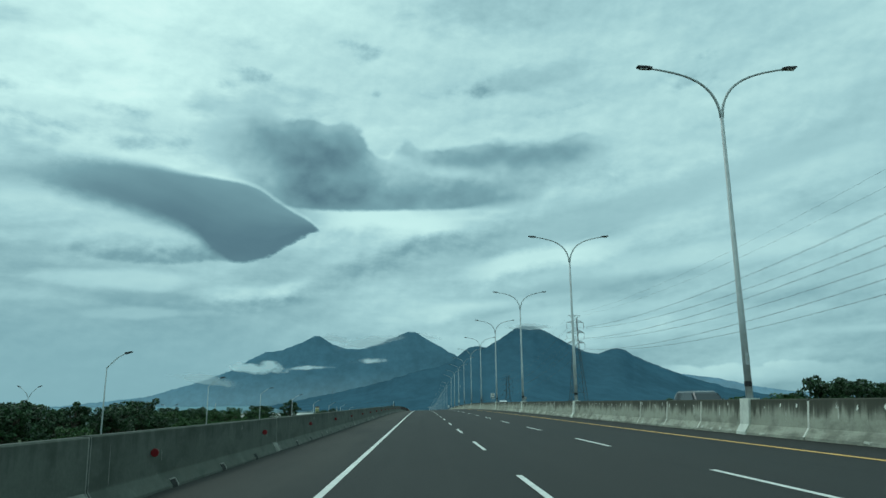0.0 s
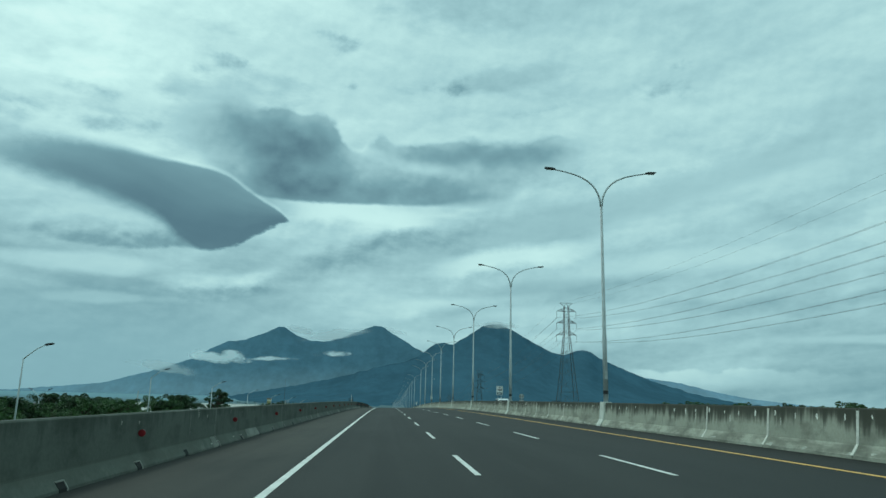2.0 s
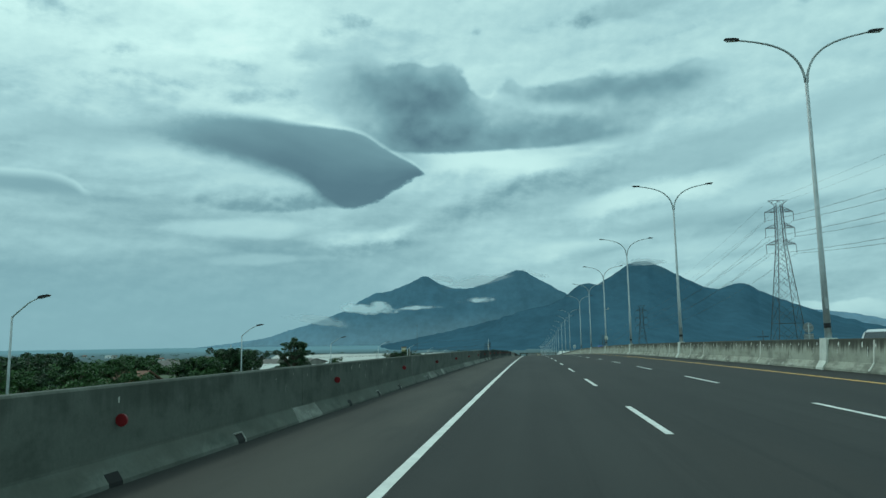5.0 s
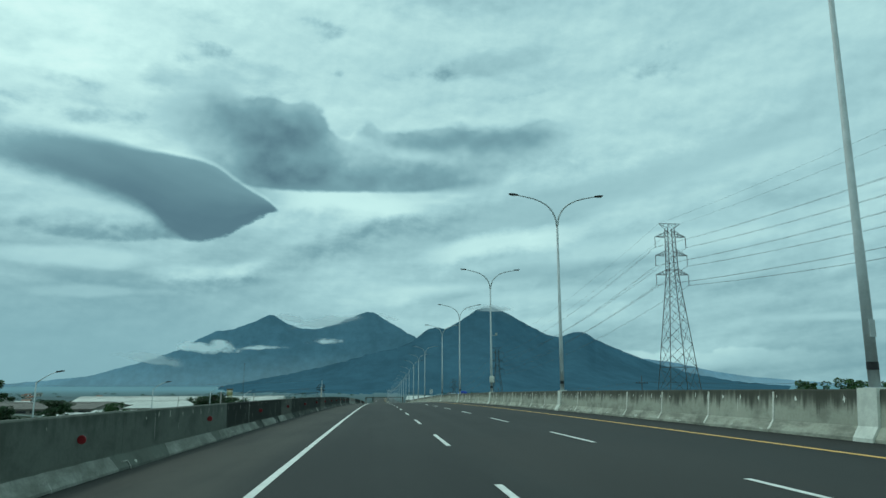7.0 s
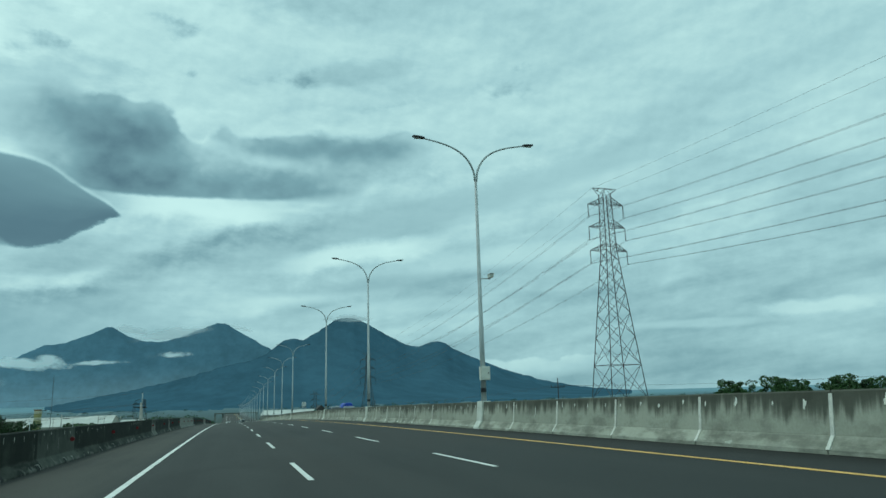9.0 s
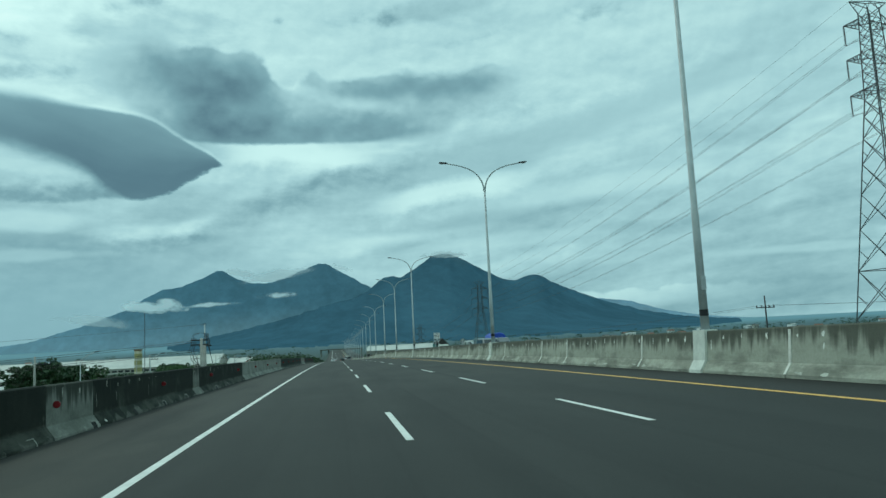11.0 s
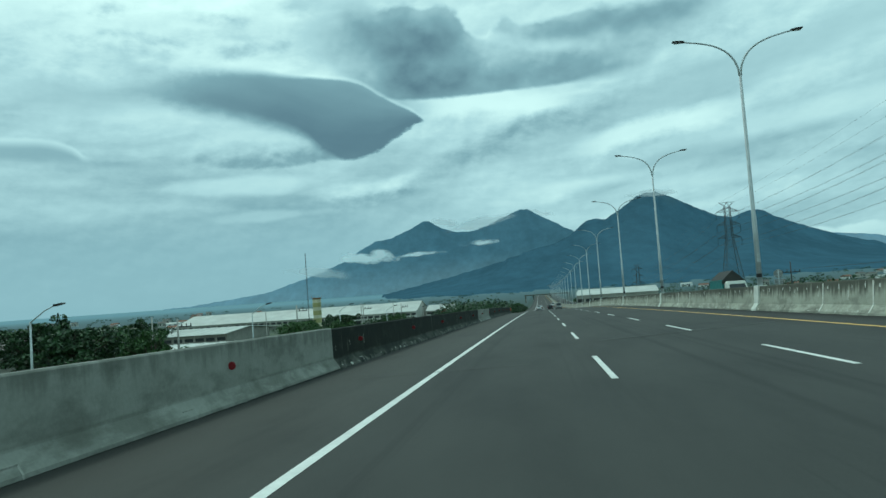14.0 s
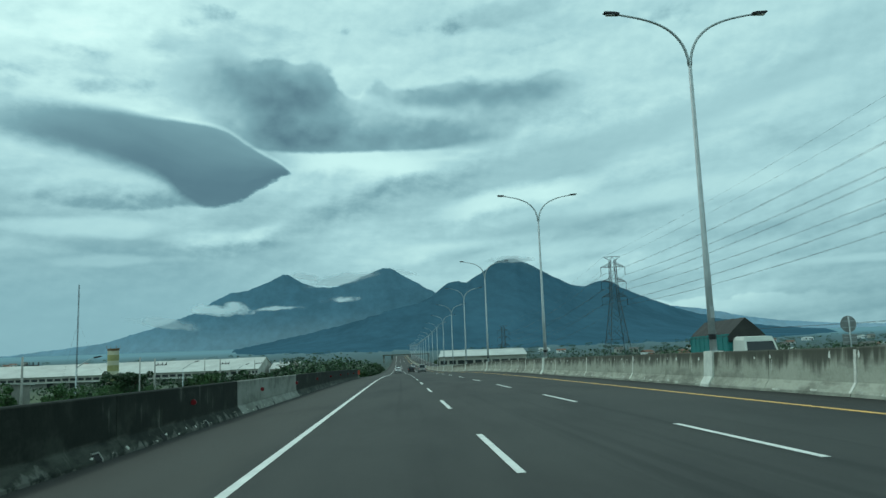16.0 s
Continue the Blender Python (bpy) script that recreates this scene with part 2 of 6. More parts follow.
    bot = curve(t, az, [(-44, 15.5), (-36, 15.3), (-31, 15.0), (-26.5, 14.45), (-23, 13.75), (-20, 12.95), (-18, 12.0), (-16.6, 11.1), (-15.2, 10.72), (-12.6, 11.15), (-11.4, 12.0), (-9.6, 13.0), (-8.4, 13.5)], -45, 45, 0, 40)
    rag = (n_rag - 0.5) * 1.2 + (n_fine - 0.5) * 0.9
    over = top - el + rag * az.step(-20.0, -32.0, 0.14, 0.9)
    m = (over / az.step(-15.0, -30.0, 0.22, 1.5)).step(-0.2, 1.0) * ((el - bot + rag * az.step(-16.0, -12.0, 0.4, 0.9) + (n_puff - 0.5) * 1.0 * az.step(-16.0, -19.0)) / az.step(-14.5, -19.0, 0.28, 1.25)).step(-0.3, 0.95) * (az + rag * 2.0).step(-36.0, -25.0) * (az + rag * 1.1).step(-8.0, -8.8)
    depth = (el - bot) / (top - bot + 0.4)
    grooves = fbm(t, vec(t, az * 0.04, depth * 1.8 + az * 0.01, 3.0), 1.0, 4, 0.5)
    lens = 0.20 + az.step(-17, -33, 0.0, 0.15) + depth.step(0.25, 1.05, 0.0, 0.15) + depth.step(0.80, 1.06, 0.0, 0.09) * az.step(-22.0, -15.0, 0.3, 1.0) + (grooves - 0.5) * 0.16 + (n_fine - 0.5) * 0.05
    light = lay(lens, m, 0.97)
    rim = ((el - top - 0.06).op("ABSOLUTE") + (n_rag - 0.5) * 0.25).step(0.26, 0.0) * az.step(-20.0, -14.0) * az.step(-8.6, -9.4)
    light = light + rim * 0.07

    # a small lens cloud far out on the left
    top = curve(t, az, [(-45, 12.2), (-39, 12.5), (-36.9, 12.5), (-35.4, 12.1), (-34.2, 11.3), (50, 11)], -45, 50, 0, 40)
    m = (top - el + rag * 0.1).step(-0.05, 0.3) * (el - 10.8 + rag * 0.3).step(-0.3, 0.5) * az.step(-33.8, -35.0)
    light = lay(0.42 + (top - el).step(0.9, 0.0, 0.0, 0.30), m, 0.8)

    # bright banks low on the right
    bank = 2.75 + (heap - 0.6) * 0.9 + (n_fine - 0.5) * 0.9
    light = lay(0.80 + heaped * 0.15 - (bank - el).step(0.4, 1.6, 0.0, 0.12), (bank - el).step(-0.08, 0.25) * (el - 0.6).step(0.0, 1.0) * az.step(17.5, 21.5) * az.step(40.0, 22.0), 0.50)
    light = lay(0.80, blob(45.0, 5.3, 5.0, 0.7, 0.02, 0.8, 0.7), 0.6)
    light = lay(0.70, blob(36.0, 4.6, 7.0, 0.4, 0.0, 0.8, 0.8), 0.45)

    colour = ramp(t, light, [(0.0, (0.045, 0.105, 0.138)), (0.2, (0.082, 0.180, 0.222)), (0.42, (0.180, 0.358, 0.398)), (0.62, (0.355, 0.607, 0.633)), (0.82, (0.58, 0.885, 0.852)), (1.0, (0.75, 1.0, 0.950))])
    haze = t.nodes.new("ShaderNodeMixRGB")
    haze.inputs[2].default_value = (0.215, 0.440, 0.500, 1.0)
    t.links.new((el.step(10.0, 0.5) * az.step(8.0, -18.0, 0.12, 0.75)).sock, haze.inputs[0])
    t.links.new(colour.sock, haze.inputs[1])
    blue = t.nodes.new("ShaderNodeTexSky")
    blue.sky_type = "NISHITA"
    blue.sun_disc = False
    blue.sun_elevation, blue.sun_rotation = radians(55), radians(-40)
    thin = t.nodes.new("ShaderNodeMixRGB")
    thin.inputs[0].default_value = 0.997
    t.links.new(blue.outputs[0], thin.inputs[1])
    t.links.new(haze.outputs[0], thin.inputs[2])
    # an overcast sky grows brighter towards the zenith
    gain = z.op("MAXIMUM", 0.0).step(0.50, 0.95, 1.0, ZENITH)
    back = t.nodes.new("ShaderNodeBackground")
    t.links.new(thin.outputs[0], back.inputs[0])
    t.links.new((gain * SKY_STRENGTH).sock, back.inputs[1])
    out = t.nodes.new("ShaderNodeOutputWorld")
    t.links.new(back.outputs[0], out.inputs[0])


ZENITH = 1.3
build_sky()
sun = new("sun", bpy.data.lights.new("sun", "SUN"))
sun.data.energy, sun.data.angle, sun.data.color = 0.45, radians(25), (1.0, 0.97, 0.90)
sun.matrix_world = look((0, 0, 0), (0.45, -0.55, -1.0))

# ---------------------------------------------------------------- materials


def material(name, rough=0.8, metal=0.0):
    mat = bpy.data.materials.new(name)
    mat.use_nodes = True
    t = mat.node_tree
    b = t.nodes["Principled BSDF"]
    b.inputs["Roughness"].default_value, b.inputs["Metallic"].default_value = rough, metal
    return mat, t, b


def place(t, kind="Object"):
    node = t.nodes.new("ShaderNodeTexCoord")
    return Ex(t, node.outputs[kind])


def world_pos(t):
    node = t.nodes.new("ShaderNodeNewGeometry")
    return Ex(t, node.outputs["Position"])


def xyz(t, v):
    sep = t.nodes.new("ShaderNodeSeparateXYZ")
    t.links.new(v.sock, sep.inputs[0])
    return [Ex(t, o) for o in sep.outputs]


def per_object(t):
    return Ex(t, t.nodes.new("ShaderNodeObjectInfo").outputs["Random"])


def tint(t, a, b, f):
    node = t.nodes.new("ShaderNodeMixRGB")
    for i, c in enumerate((a, b)):
        if isinstance(c, Ex):
            t.links.new(c.sock, node.inputs[i + 1])
        else:
            node.inputs[i + 1].default_value = (*c, 1.0)
    if isinstance(f, Ex):
        t.links.new(f.sock, node.inputs[0])
    else:
        node.inputs[0].default_value = f
    return Ex(t, node.outputs[0])


def bump(t, b, height, strength, dist=0.01):
    node = t.nodes.new("ShaderNodeBump")
    node.inputs["Strength"].default_value, node.inputs["Distance"].default_value = strength, dist
    t.links.new(height.sock, node.inputs["Height"])
    t.links.new(node.outputs[0], b.inputs["Normal"])


def paint(t, b, colour):
    t.links.new(colour.sock, b.inputs["Base Color"])


def plain(name, colour, rough=0.6, metal=0.0, vary=0.15, scale=6.0):
    """A paint or metal with grain and faint dirt."""
    mat, t, b = material(name, rough, metal)
    p = place(t)
    n, g = fbm(t, p, scale, 6, 0.6), fbm(t, p, scale * 9, 4, 0.6)
    dark = tuple(c * (1 - 2 * vary) for c in colour)
    light = tuple(min(1.0, c * (1 + vary)) for c in colour)
    paint(t, b, tint(t, dark, light, (n * 0.7 + g * 0.3).step(0.25, 0.75)))
    r = (n - 0.5) * 0.25 + rough
    t.links.new(r.sock, b.inputs["Roughness"])
    return mat


def make_asphalt():
    mat, t, b = material("asphalt", 0.85)
    b.inputs["Specular IOR Level"].default_value = 0.35
    p = world_pos(t)
    x, y, z = xyz(t, p)
    grain = fbm(t, p, 38.0, 4, 0.7)
    mottle = fbm(t, vec(t, x * 0.5, y * 0.12), 1.0, 6, 0.6)
    tracks = fbm(t, vec(t, x * 1.1, y * 0.010, 2.0), 1.0, 5, 0.55)
    wide = fbm(t, vec(t, x * 0.20, y * 0.035, 11.0), 1.0, 5, 0.55)
    blotch = fbm(t, vec(t, x * 0.33, y * 0.09, 7.0), 1.0, 5, 0.5, 0.6).step(0.58, 0.72)
    base = tint(t, (0.0125, 0.0136, 0.0126), (0.0275, 0.0288, 0.0262), (mottle * 0.35 + tracks * 0.40 + wide * 0.25).step(0.36, 0.64))
    base = tint(t, base, (0.052, 0.0485, 0.0395), x.step(-1.5, -2.6) * (mottle * 0.6 + tracks * 0.4).step(0.22, 0.60) * 0.9)       # paler, dusty shoulder
    base = tint(t, base, (0.0135, 0.0142, 0.0132), blotch * 0.65)
    base = tint(t, base, (0.026, 0.0225, 0.0190), wide.step(0.50, 0.64) * x.step(0.5, 3.0) * 0.55)
    # right lanes dimmed in colour for a dark windscreen reflection lying over them
    base = tint(t, base, (0.0165, 0.0172, 0.0158), x.step(2.0, 8.0) * 0.35)
    base = tint(t, base, (0.020, 0.020, 0.0185), x.step(9.6, 10.4) * 0.6)
    base = tint(t, base, (0.050, 0.0505, 0.045), y.step(226.0, 262.0) * mottle.step(0.15, 0.7) * 0.72)      # paler further along the road
    smear = fbm(t, vec(t, x * 2.4 + tracks * 2.0, y * 0.014, 15.0), 1.0, 4, 0.55).step(0.56, 0.68)
    base = tint(t, base, (0.0095, 0.0102, 0.0096), smear * x.step(-1.4, -0.8) * 0.55)
    base = tint(t, base, (0.0105, 0.0113, 0.0106), y.step(80.0, 25.0) * 0.40)
    gutter = x + y * y * 0.0000014 + (mottle - 0.5) * 0.5
    base = tint(t, base, (0.0075, 0.0082, 0.0072), gutter.step(-4.25, -4.50) * 0.85)      # damp dirt along the parapet's foot
    base = tint(t, base, (0.0085, 0.0090, 0.0080), (x + y * y * 0.0000014 + (mottle - 0.5) * 0.6).step(10.1, 10.7) * x.step(11.6, 11.4) * 0.7)
    speck = grain.step(0.3, 0.75)
    base = tint(t, base, (0.066, 0.068, 0.062), speck * 0.18)
    paint(t, b, base)
    bump(t, b, grain, 0.35, 0.01)
    return mat


def make_concrete(name, light, dark, streak, moss, base_dark=0.6, algae=(0.028, 0.031, 0.023), drips=0.0, grime=0.0):
    """Barrier concrete: cast grey, run-off stains from the top, dirt by the foot. Local z runs from the road up."""
    mat, t, b = material(name, 0.9)
    b.inputs["Specular IOR Level"].default_value = 0.2
    p = world_pos(t)
    x, y, z = xyz(t, p)
    lx, ly, lz = xyz(t, place(t))
    rnd = per_object(t)
    n = fbm(t, p, 0.9, 7, 0.6)
    fine = fbm(t, p, 14.0, 6, 0.65)
    runs = fbm(t, vec(t, y * 3.9, lz * 0.16, rnd * 9.0), 1.0, 7, 0.62)
    runs2 = fbm(t, vec(t, y * 0.55, lz * 0.5, 4.0), 1.0, 5, 0.55)
    base = tint(t, dark, light, (n * 0.6 + fine * 0.4 + (rnd - 0.5) * 0.12).step(0.3, 0.7))
    stain = (runs * 1.5 + runs2 * 0.6 + (lz - 0.75) * 0.95).step(1.12 - streak * 0.22, 1.46 - streak * 0.22)
    base = tint(t, base, algae, stain * (0.25 + 0.65 * streak))
    grow = (n * 0.5 + runs2 * 0.5).step(0.40 - 0.25 * moss, 0.66 - 0.25 * moss)
    base = tint(t, base, algae, grow * moss)
    foot = (fbm(t, p, 1.7, 7, 0.65, 0.5) - lz * 0.7).step(0.44, 0.54)
    base = tint(t, base, (0.42, 0.425, 0.375), foot * 0.35 * base_dark)
    base = tint(t, base, algae, fbm(t, vec(t, y * 0.9, lz * 1.6, 8.0), 1.0, 6, 0.6).step(0.46, 0.66) * 0.35)
    spray = fbm(t, vec(t, y * 0.7, lz * 2.5, 13.0), 1.0, 7, 0.65)
    base = tint(t, base, (0.085, 0.088, 0.072), spray.step(0.42, 0.62) * lz.step(0.36, 0.30) * 0.55)
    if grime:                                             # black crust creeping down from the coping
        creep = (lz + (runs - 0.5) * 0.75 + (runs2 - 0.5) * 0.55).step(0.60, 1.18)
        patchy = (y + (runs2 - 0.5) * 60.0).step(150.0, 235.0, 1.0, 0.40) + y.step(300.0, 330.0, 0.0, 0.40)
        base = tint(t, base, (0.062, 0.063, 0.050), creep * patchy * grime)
    if drips:
        worn = fbm(t, vec(t, y * 0.8, lz * 0.9, 5.0), 1.0, 7, 0.65)
        base = tint(t, base, (0.105, 0.115, 0.092), worn.step(0.52, 0.70) * 0.42 * drips)
        thread = fbm(t, vec(t, y * 5.5, lz * 0.35, 2.0), 1.0, 4, 0.6)
        base = tint(t, base, (0.20, 0.205, 0.175), (thread + (worn - 0.5) * 0.5).step(0.62, 0.74) * 0.7 * drips)
    paint(t, b, base)
    bump(t, b, fine, 0.4, 0.012)
    return mat


def make_ground():
    mat, t, b = material("ground", 0.95)
    p = world_pos(t)
    x, y, z = xyz(t, p)
    far = fbm(t, p, 0.006, 8, 0.6)
    mid = fbm(t, p, 0.06, 6, 0.6)
    fine = fbm(t, p, 1.5, 6, 0.65)
    c = tint(t, (0.030, 0.050, 0.020), (0.075, 0.105, 0.040), mid.step(0.3, 0.7))
    c = tint(t, c, (0.16, 0.14, 0.10), far.step(0.56, 0.66) * 0.7)
    c = tint(t, c, (0.02, 0.03, 0.015), fine.step(0.45, 0.7) * 0.5)
    # distance haze painted into the plain's colour, bluer and paler far off
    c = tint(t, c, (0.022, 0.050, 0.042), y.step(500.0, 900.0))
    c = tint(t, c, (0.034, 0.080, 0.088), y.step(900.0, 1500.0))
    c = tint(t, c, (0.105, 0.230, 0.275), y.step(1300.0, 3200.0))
    paint(t, b, c)
    return mat


def make_leaf(name, dark, light):
    mat, t, b = material(name, 0.6)
    rnd = Ex(t, t.nodes.new("ShaderNodeNewGeometry").outputs["Random Per Island"])
    n = fbm(t, place(t), 0.8, 3, 0.5)
    paint(t, b, tint(t, dark, light, (rnd * 0.7 + n * 0.5).step(0.15, 1.0)))
    b.inputs["Transmission Weight"].default_value = 0.0
    return mat


def make_mountain(name, hazed_wood, hazed_rock, fade_lo, fade_hi, fade):
    """Forested volcano far off: slope gullies, paler rocks high up; haze painted into its colours, its foot faded
    see-through.
    """
    mat, t, b = material(name, 1.0)
    b.inputs["Specular IOR Level"].default_value = 0.0
    p = world_pos(t)
    x, y, z = xyz(t, p)
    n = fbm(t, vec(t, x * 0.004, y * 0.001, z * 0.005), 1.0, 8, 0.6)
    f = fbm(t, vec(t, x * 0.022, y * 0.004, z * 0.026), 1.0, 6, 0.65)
    c = tint(t, hazed_wood, tuple(v * 1.45 for v in hazed_wood), (n * 0.6 + f * 0.4).step(0.32, 0.7))
    c = tint(t, c, hazed_rock, (n + (z - 340.0) * 0.0012).step(0.52, 0.78) * 0.55)
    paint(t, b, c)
    # stands in for haze: the slope turns see-through towards its foot
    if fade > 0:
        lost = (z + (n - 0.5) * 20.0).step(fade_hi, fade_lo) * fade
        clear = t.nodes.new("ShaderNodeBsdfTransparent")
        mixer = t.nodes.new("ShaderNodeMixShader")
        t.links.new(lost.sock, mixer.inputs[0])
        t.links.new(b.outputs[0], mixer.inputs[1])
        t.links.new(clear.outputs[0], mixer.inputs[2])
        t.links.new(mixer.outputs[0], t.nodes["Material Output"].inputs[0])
    return mat


def make_vapour(name, dense=1.0, scale=0.01, white=0.74):
    """Thin torn cloud: white, ragged, see-through towards its edges. Local x and z run from -1 to 1."""
    mat, t, b = material(name, 1.0)
    b.inputs["Base Color"].default_value = (white * 0.97, white, white, 1)
    b.inputs["Specular IOR Level"].default_value = 0.0
    p = world_pos(t)
    x, y, z = xyz(t, p)
    u, v, w = xyz(t, place(t))
    n = fbm(t, vec(t, x * scale, z * scale * 1.9), 1.0, 4, 0.42, 0.1)
    d = (u * u + w * w).op("SQRT")
    body = (n * 2.4 - 0.36 - d * 1.0 - w.step(-0.1, -1.0, 0.0, 0.3)).step(-0.12, 0.60) * d.step(1.0, 0.75) * dense
    clear = t.nodes.new("ShaderNodeBsdfTransparent")
    thin = t.nodes.new("ShaderNodeBsdfTranslucent")
    thin.inputs[0].default_value = (0.35, 0.37, 0.37, 1)
    both = t.nodes.new("ShaderNodeAddShader")
    mixer = t.nodes.new("ShaderNodeMixShader")
    t.links.new(b.outputs[0], both.inputs[0])
    t.links.new(thin.outputs[0], both.inputs[1])
    t.links.new(body.sock, mixer.inputs[0])
    t.links.new(clear.outputs[0], mixer.inputs[1])
    t.links.new(both.outputs[0], mixer.inputs[2])
    t.links.new(mixer.outputs[0], t.nodes["Material Output"].inputs[0])
    return mat


ASPHALT = make_asphalt()
CONC_L = make_concrete("concrete_weathered", (0.132, 0.146, 0.124), (0.085, 0.096, 0.080), 0.12, 0.15, 0.25, (0.020, 0.026, 0.019))
CONC_PALE = make_concrete("concrete_pale", (0.285, 0.295, 0.26), (0.21, 0.217, 0.19), 0.12, 0.0, 0.3)
CONC_DARK = make_concrete("concrete_blackened", (0.062, 0.068, 0.052), (0.020, 0.023, 0.017), 0.5, 0.80, 0.8, (0.008, 0.0115, 0.0085), 0.55)
CONC_MID = make_concrete("concrete_half_blackened", (0.13, 0.137, 0.115), (0.07, 0.075, 0.062), 0.4, 0.35, 0.6, (0.012, 0.016, 0.012), 0.6)
CONC_PATCH = make_concrete("concrete_pale_blackened_top", (0.30, 0.31, 0.27), (0.17, 0.175, 0.15), 1.0, 0.35, 0.9)
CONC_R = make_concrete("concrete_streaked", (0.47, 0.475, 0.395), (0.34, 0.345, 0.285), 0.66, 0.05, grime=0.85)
WHITE_BLOCK = plain("whitewashed_concrete", (0.70, 0.72, 0.65), 0.9, 0.0, 0.12, 3.0)
WHITE_LINE = plain("white_road_paint", (0.70, 0.70, 0.66), 0.7, 0.0, 0.12, 2.0)
YELLOW_LINE = plain("yellow_road_paint", (0.76, 0.43, 0.11), 0.7, 0.0, 0.12, 2.0)
STEEL = plain("galvanised_steel", (0.43, 0.475, 0.48), 0.5, 0.1, 0.12, 3.0)
LATTICE = plain("dull_lattice_steel", (0.085, 0.095, 0.098), 0.6, 0.5, 0.15, 2.0)
DARK_METAL = plain("dark_metal", (0.03, 0.03, 0.032), 0.5, 0.3)
WIRE = plain("conductor", (0.06, 0.06, 0.06), 0.6, 0.4)
RED = plain("red_reflector", (0.22, 0.010, 0.014), 0.35, 0.0, 0.1)
GROUND = make_ground()

# ---------------------------------------------------------------- the lie of the land
FIT = dict(b1=-0.005886, b2=0.009158, b3=-0.014057, b4=0.003274)


def crown(y):
    """Height of the carriageway along the road: a long hump, then down to the plain."""
    def poly(v):
        u = v / 200.0
        return 200.0 * (FIT["b1"] * u + FIT["b2"] * u * u + FIT["b3"] * u ** 3 + FIT["b4"] * u ** 4)
    if y <= 370:
        return poly(y)
    z0, s0, s1 = poly(370.0), poly(370.0) - poly(369.0), -0.047
    u = min(y - 370.0, 70.0)
    z = z0 + s0 * u + (s1 - s0) * u * u / 140.0
    if y > 440:
        reach = (-27.0 - z) / s1
        z += s1 * reach * (1 - math.exp(-(y - 440.0) / reach))
    return z


def tilt(y):
    return 0.0247 - 0.0031 * min(y, 500) / 200.0


def drift(y):
    return -0.014 * (y / 100.0) ** 2


def surf(x, y):
    """The road surface at the offset x from the camera's lane."""
    if x <= 11.3:
        return crown(y) + x * tilt(y)
    return crown(y) + 11.3 * tilt(y) - (x - 11.3) * 0.02


def slope(y):
    return math.atan(crown(y + 0.5) - crown(y - 0.5))


def ground(y):
    return max(crown(y) - 4.6, -28.5)


def on_road(x, y, dz=0.0, turn=0.0):
    """A pose on the road, pitched with it."""
    return Matrix.Translation((x + drift(y), y, surf(x, y) + dz)) @ Matrix.Rotation(slope(y), 4, "X") @ Matrix.Rotation(radians(turn), 4, "Z")


# ---------------------------------------------------------------- mesh helpers


def mesh_of(name, bm, mat, smooth=False):
    bmesh.ops.recalc_face_normals(bm, faces=bm.faces)
    me = bpy.data.meshes.new(name)
    bm.to_mesh(me)
    bm.free()
    if mat:
        me.materials.append(mat)
    if smooth:
        me.polygons.foreach_set("use_smooth", [True] * len(me.polygons))
    return me


def part(name, bm, mat, parent=None, label="", m=None, smooth=False):
    ob = new(name, bm if isinstance(bm, bpy.types.Mesh) else mesh_of(name, bm, mat, smooth))
    if parent:
        ob.parent = parent
    if m is not None:
        ob.matrix_basis = m
    if label:
        ob["label"] = label
    return ob


def thing(name, label, category, group="", kind="", m=None):
    ob = new(name)
    ob.empty_display_size = 0.2
    if m is not None:
        ob.matrix_basis = m
    return tagged(ob, label, category, group, kind)


def box(bm, x0, y0, z0, x1, y1, z1, bevel=0.0):
    r = bmesh.ops.create_cube(bm, size=1.0)
    vs = r["verts"]
    for v in vs:
        v.co = Vector((x0 + (v.co.x + 0.5) * (x1 - x0), y0 + (v.co.y + 0.5) * (y1 - y0), z0 + (v.co.z + 0.5) * (z1 - z0)))
    if bevel:
        es = list({e for v in vs for e in v.link_edges})
        bmesh.ops.bevel(bm, geom=es, offset=bevel, segments=2, affect="EDGES", profile=0.5)
    return bm


def bbox(*a, bevel=0.0):
    return box(bmesh.new(), *a, bevel=bevel)


def strut(bm, a, b, r, sides=4, r2=None):
    """A tapered bar from a to b."""
    a, b = Vector(a), Vector(b)
    d = (b - a)
    q = d.to_track_quat("Z", "Y")
    r2 = r if r2 is None else r2
    rings = []
    for p, rad in ((a, r), (b, r2)):
        rings.append([bm.verts.new(p + q @ Vector((rad * math.cos(2 * math.pi * (i + 0.5) / sides), rad * math.sin(2 * math.pi * (i + 0.5) / sides), 0))) for i in range(sides)])
    for i in range(sides):
        j = (i + 1) % sides
        bm.faces.new((rings[0][i], rings[0][j], rings[1][j], rings[1][i]))
    bm.faces.new(rings[0][::-1])
    bm.faces.new(rings[1])
    return bm


def tube(bm, pts, radii, sides=8):
    """A round tube through pts."""
    pts = [Vector(p) for p in pts]
    if not isinstance(radii, (list, tuple)):
        radii = [radii] * len(pts)
    rings, side = [], None
    for i, p in enumerate(pts):
        d = (pts[min(i + 1, len(pts) - 1)] - pts[max(i - 1, 0)]).normalized()
        if side is None:
            side = d.orthogonal().normalized()
        side = (side - d * side.dot(d)).normalized()
        up = d.cross(side)
        rings.append([bm.verts.new(p + (side * math.cos(2 * math.pi * k / sides) + up * math.sin(2 * math.pi * k / sides)) * radii[i]) for k in range(sides)])
    for r0, r1 in zip(rings, rings[1:]):
        for k in range(sides):
            j = (k + 1) % sides
            bm.faces.new((r0[k], r0[j], r1[j], r1[k]))
    bm.faces.new(rings[0][::-1])
    bm.faces.new(rings[-1])
    return bm


